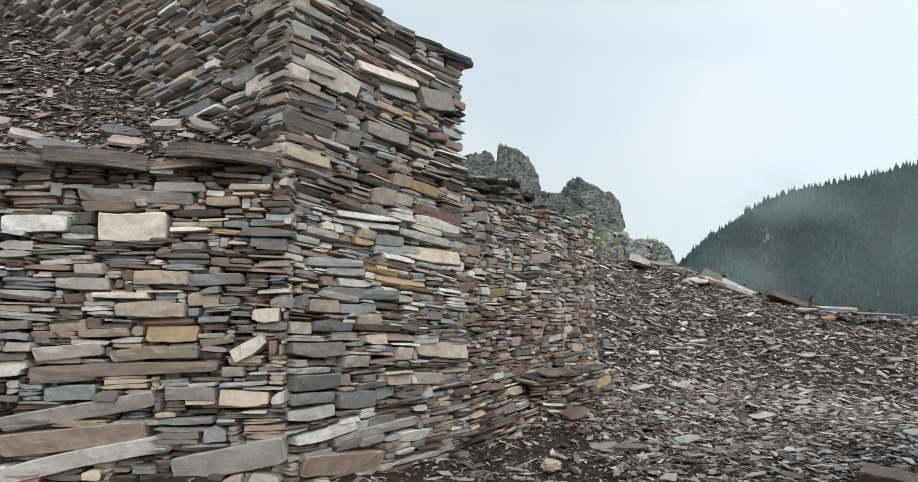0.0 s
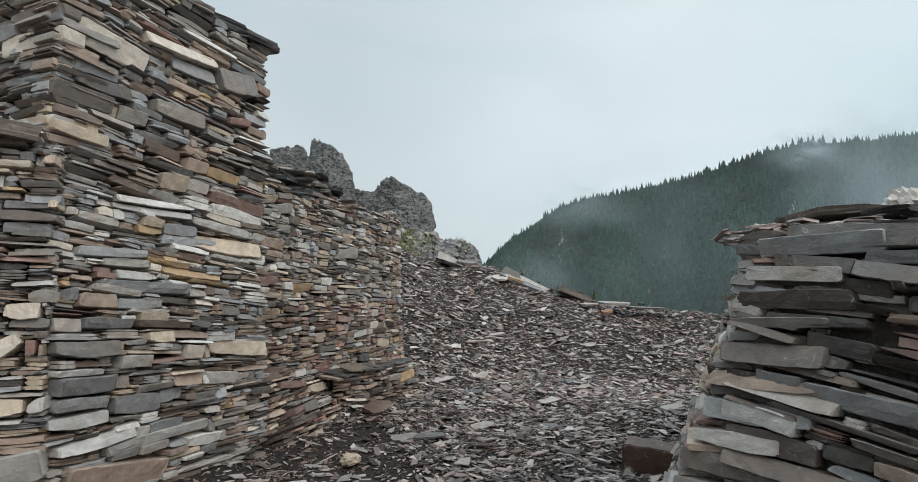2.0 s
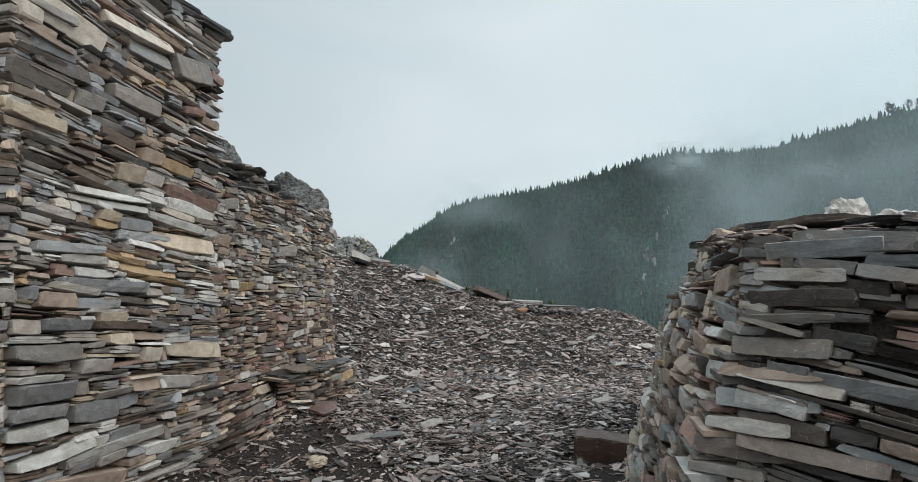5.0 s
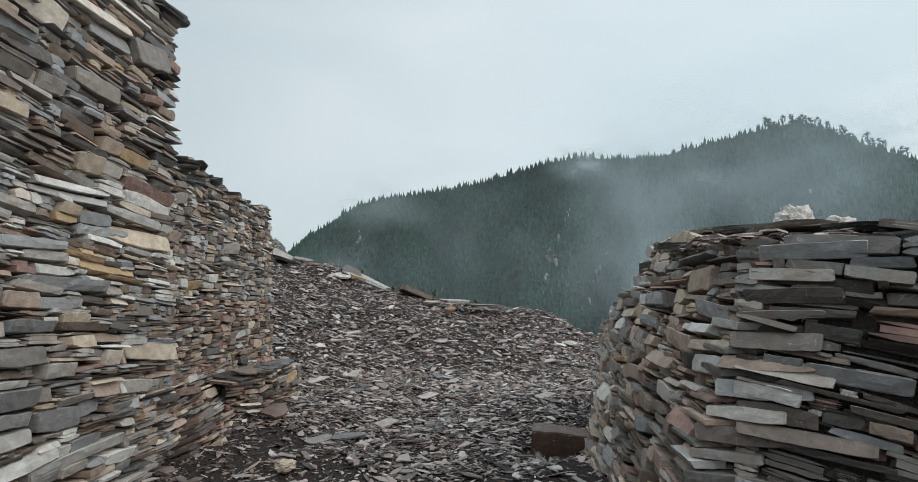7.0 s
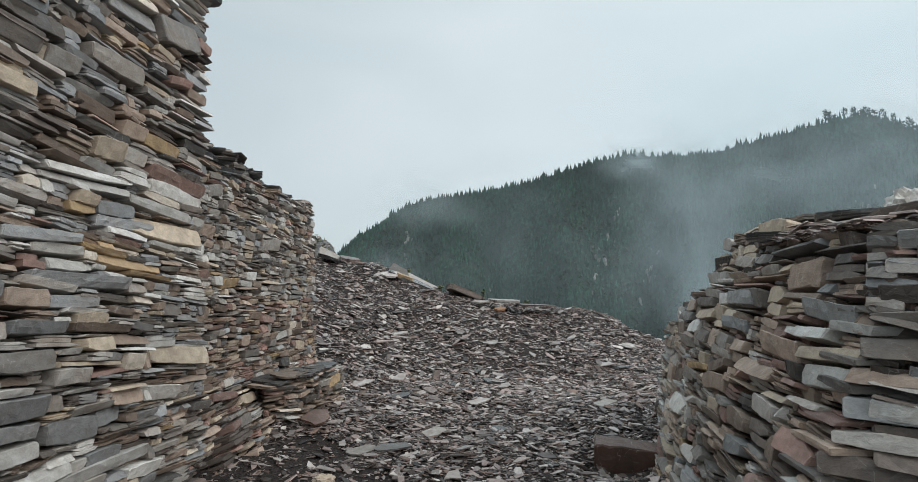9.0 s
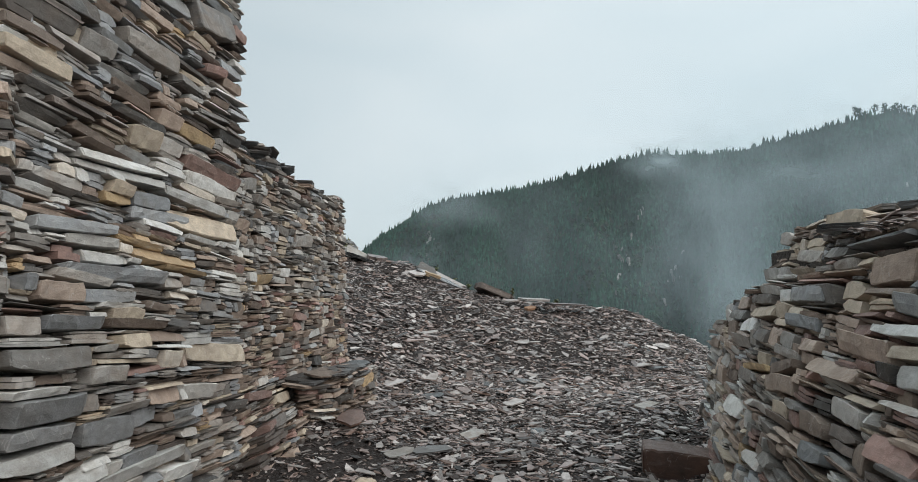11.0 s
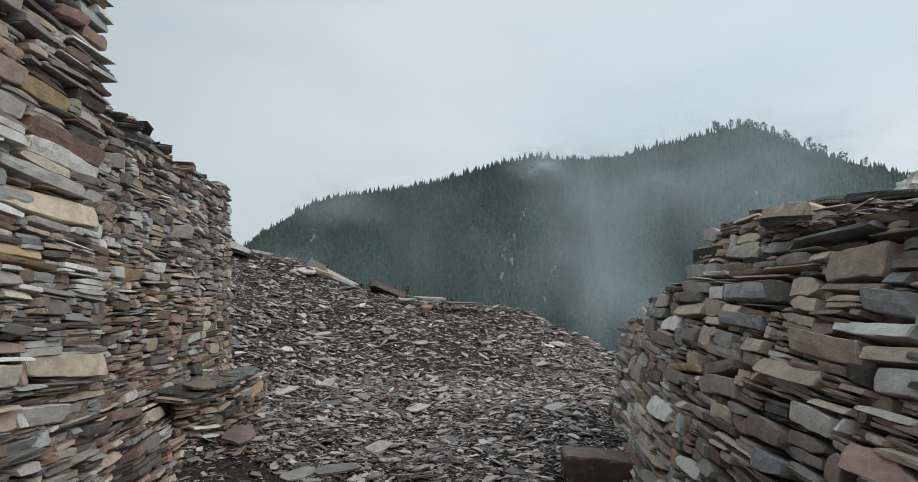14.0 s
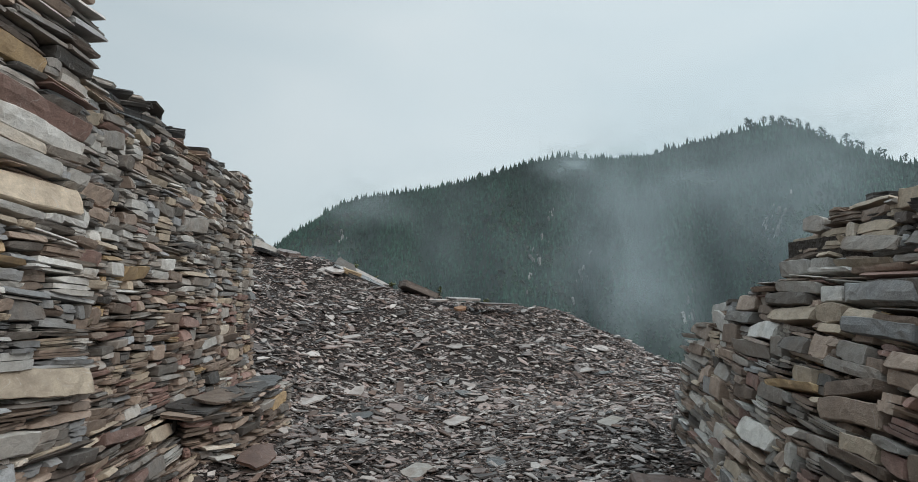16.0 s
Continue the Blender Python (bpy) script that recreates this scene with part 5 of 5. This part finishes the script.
def hill_point(az, s):
    """s runs from the valley floor (0) to the ridge (1) and down behind it; the ridge's dips fade out below it."""
    ridge, body = np.interp(az, AZ_FINE, RIDGE_EL), np.interp(az, AZ_FINE, BODY_EL)
    top = body + (ridge - body) * float(ramp01((s - .55) / .42))
    far = 560 + 60 * math.sin(az * .09)
    zr = far * math.tan(radians(top))
    rr = 230 + (far - 230) * s
    z = -150 + (zr + 150) * (s ** .92 if s <= 1 else 1 - (s - 1) * .8)
    swell = math.sin(min(s, 1) * 3.14)
    spur = math.sin(az * .55 + 1.5 * s) * 9 + math.sin(az * 1.3 + 2 + s) * 5
    rr += spur * 3 * swell
    z += (spur * .6 + 9 * noise.noise((az * .16, s * 3.2, 1.5)) + 4 * noise.noise((az * .5, s * 8, 7.5))) * swell
    return rr * math.sin(radians(az)), rr * math.cos(radians(az)), z + 1.4


def hillside():
    azs, ss = np.linspace(8, 95, 300), np.linspace(-.25, 1.25, 73)
    v = [hill_point(a, s) if s >= 0 else (lambda p: (p[0] * (1 + s), p[1] * (1 + s), p[2] - 6))(hill_point(a, 0)) for s in ss for a in azs]
    w = len(azs)
    f = [(j * w + i, j * w + i + 1, (j + 1) * w + i + 1, (j + 1) * w + i) for j in range(len(ss) - 1) for i in range(w - 1)]
    return thing("hillside", mesh_from("hillside", v, f, HILL, smooth=True), "steep forested hillside across the valley", "hill", kind="structure")


hillside()


def conifer_template(r):
    v, f = [], []
    for base, tip, rad in ((.05, .55, .5), (.3, .8, .40), (.52, .97, .28)):
        n = 6
        c = len(v)
        for k in range(n):
            a = 2 * math.pi * k / n + r.uniform(-.3, .3)
            q = rad * r.uniform(.65, 1.2)
            v.append((math.cos(a) * q, math.sin(a) * q, base + r.uniform(-.05, .05)))
        v.append((r.uniform(-.04, .04), r.uniform(-.04, .04), tip))
        f += [(c + k, c + (k + 1) % n, c + n) for k in range(n)]
    return np.array(v), f


def leafy_template(r):
    v, f = [], []
    for _ in range(6):
        c = len(v)
        a, q = r.uniform(0, 6.28), r.uniform(0, .36)
        o = np.array([math.cos(a) * q, math.sin(a) * q, r.uniform(.25, .85)])
        for p in ((1, 1, 1), (1, -1, -1), (-1, 1, -1), (-1, -1, 1), (0, 0, 1.5)):
            v.append(o + (np.array(p) * .13 + r.normal(0, .07, 3)))
        f += [(c, c + 1, c + 2), (c, c + 2, c + 3), (c, c + 3, c + 1), (c + 1, c + 3, c + 2), (c, c + 4, c + 3), (c + 4, c, c + 2)]
    return np.array(v), f


r = np.random.default_rng(21)
FIRS = [conifer_template(r) for _ in range(8)]
LEAFY = [leafy_template(r) for _ in range(8)]
pile = Pile()
for k in range(27000):
    ridge = k < 2600
    az = r.uniform(14, 82)
    s = r.uniform(.975, 1.006) if ridge else r.uniform(.10, 1.0) ** .85
    x, y, z = hill_point(az, s)
    patch = noise.noise((x * .012, y * .012, z * .012)) + .5 * noise.noise((x * .05, y * .05, z * .05))
    leaf = (patch + r.normal(0, .14) > .22 or s < .2) and s < .93 and not ridge
    if patch > .5 and not ridge and r.random() < .3:
        continue
    hgt = r.uniform(1.7, 3.6) * (1.3 if r.random() < .10 else 1) if ridge else r.uniform(4.5, 8.5) * (.75 if leaf else 1)
    hgt *= .5 + .5 * min(s, 1)
    wid = hgt * (r.uniform(.65, 1.0) if leaf else r.uniform(.34, .52))
    m = np.eye(4)
    a = r.uniform(0, 6.28)
    m[:3, :3] = np.array([[math.cos(a) * wid, -math.sin(a) * wid, 0], [math.sin(a) * wid, math.cos(a) * wid, 0], [0, 0, hgt]])
    m[:3, 3] = (x, y, z - .9)
    pile.add((LEAFY if leaf else FIRS)[k % 8], m, (2 if r.random() < .35 else 1) if leaf else 0)
thing("far_forest", pile.mesh("far_forest", [CONIFER, BROADLEAF, BROWNWOOD]), "dense dark conifer and broadleaf forest covering a far hillside", "forest", kind="stuff")


pile = Pile()
for az, s, count, spread in ((43.2, .66, 16, 7), (57.5, .38, 22, 9), (56, .5, 10, 8), (26, .8, 8, 6), (62, .62, 14, 10), (47.5, .60, 10, 6), (64.5, .44, 20, 10), (33, .5, 8, 9), (60, .30, 12, 9), (40, .4, 6, 6)):
    for k in range(count):
        da, ds = r.normal(0, spread * .045), r.normal(0, spread * .007)
        x, y, z = hill_point(az + da + ds * 9, s + ds)
        q = r.uniform(.7, 2.2)
        m = Matrix.Translation((x, y, z + 2.2)) @ Euler((r.uniform(-.4, .4), r.uniform(-.4, .4), r.uniform(0, 6.28))).to_matrix().to_4x4() @ Matrix.Diagonal((q * .8, q * .8, q * r.uniform(1.5, 4.0), 1))
        pile.add(STONES[int(r.integers(SOLID))], m)
thing("rock_outcrops", pile.mesh("rock_outcrops", [SCAR]), "pale rock scars showing between trees on a far hillside", "rock", kind="stuff")


# ---------------------------------------------------------------- mist
def mist_bank(az, el, dist, wide, high, mat, label):
    """A veil of cloud hanging in the valley, gently curved round the place."""
    nx, nz = 12, 6
    v = []
    for j in range(nz + 1):
        for i in range(nx + 1):
            a = radians(az) + (i / nx - .5) * wide / dist
            v.append((math.sin(a) * dist, math.cos(a) * dist, 1.4 + dist * math.tan(radians(el)) + (j / nz - .5) * high))
    f = [(j * (nx + 1) + i, j * (nx + 1) + i + 1, (j + 1) * (nx + 1) + i + 1, (j + 1) * (nx + 1) + i) for j in range(nz) for i in range(nx)]
    me = mesh_from("mist_bank", v, f, mat, smooth=True)
    uv = me.uv_layers.new(name="UVMap")
    for loop in me.loops:
        k = loop.vertex_index
        uv.data[loop.index].uv = ((k % (nx + 1)) / nx, (k // (nx + 1)) / nz)
    ob = thing("mist_bank", me, label, "mist", "mist in the valley", "stuff")
    return ob


mist_bank(48, 5.0, 240, 520, 240, mist_material("mist_haze", .20, 1.3, 3.1, .6), "thin even haze hanging across the valley")
mist_bank(60, 7.0, 230, 170, 120, mist_material("mist_veil", .29, 2.2, 6.3, .8), "grey veil of mist over a wooded hillside")
mist_bank(33, 4.5, 225, 150, 90, mist_material("mist_drift", .30, 1.8, 9.6, .7), "thin grey drift of mist along a wooded slope")
mist_bank(51.0, 4.0, 205, 76, 92, mist_material("mist_plume", .42, 2.2, 8.4, .8), "pale plume of mist rising from the valley")
mist_bank(50.9, 2.8, 200, 52, 72, mist_material("mist_column", .42, 3.0, 2.2, .6), "bright core of a mist plume rising from the valley")
mist_bank(53.5, 9.4, 200, 90, 40, mist_material("mist_wisp", .45, 2.6, 1.7, .7), "torn wisp of mist drifting across a ridge")
mist_bank(67, 10.0, 210, 90, 40, mist_material("mist_summit", .50, 2.4, 4.4, .8), "soft grey mist thinning over a wooded summit")
mist_bank(45.5, 11.0, 210, 30, 16, mist_material("mist_cap", .60, 2.0, 2.6, .8), "torn wisp of mist drifting across a ridge")
mist_bank(27.5, 8.0, 215, 46, 24, mist_material("mist_shred", .36, 2.5, 5.2, .7), "torn wisp of mist drifting across a ridge")
mist_bank(24, 1.5, 215, 40, 22, mist_material("mist_pocket", .22, 2.5, 7.7, .7), "pocket of mist lying low against a hillside")

# ---------------------------------------------------------------- pines on the far summit
def pine_parts(r):
    """A tall pine: bare stem, a few limbs, and a flat ragged crown of many clumps."""
    tv, tf = [], []

    def limb(a, b, ra, rb):
        c = len(tv)
        for p, q in ((a, ra), (b, rb)):
            for k in range(5):
                an = 1.2566 * k
                tv.append((p[0] + math.cos(an) * q, p[1] + math.sin(an) * q, p[2]))
        for k in range(5):
            tf.append((c + k, c + (k + 1) % 5, c + 5 + (k + 1) % 5, c + 5 + k))

    limb((0, 0, -.5), (.2, 0, 5), .22, .15)
    limb((.2, 0, 5), (0, .1, 7.6), .15, .05)
    pile_c = Pile()
    for k in range(40):
        a, h = r.uniform(0, 6.28), r.uniform(2.2, 7.6)
        rad = r.uniform(.2, 2.6) * (1.1 - abs(h - 5.0) / 4)
        p = (math.cos(a) * rad, math.sin(a) * rad, h)
        if k % 3 == 0:
            limb((.1, 0, max(h - .8, .3)), p, .07, .03)
        m = np.eye(4)
        q = r.uniform(1.0, 1.9)
        m[:3, :3] = np.diag((q, q, q * .6))
        m[:3, 3] = (p[0], p[1], h - .4)
        pile_c.add(LEAFY[k % 8], m)
    return mesh_from("trunk", tv, tf, BARK), pile_c.mesh("crown", [CONIFER])


r = np.random.default_rng(41)
PINES = [pine_parts(r) for _ in range(3)]
stands = [(a + .22 * math.sin(k * 5.3), 1 - .012 * (k % 3)) for k, a in enumerate(np.arange(60.8, 66.9, .43))] + [(67.8, 1.0), (68.1, .99), (68.5, 1.0), (68.8, .995), (69.9, 1.0), (70.2, .99), (71.5, 1.0)]
for k, (az, s) in enumerate(stands):
    x, y, z = hill_point(az, s)
    tree = tagged(new("pine_tree"), "tall dark pine with a bare trunk on a misty summit", "tree", "pines on the summit")
    size = r.uniform(1.0, 1.4)
    tree.matrix_basis = pose(x, y, z - .4, 0, 0, r.uniform(0, 360)) @ Matrix.Scale(size, 4)
    trunk, crown = PINES[k % 3]
    part("trunk", trunk, tree)
    part("crown", crown, tree)
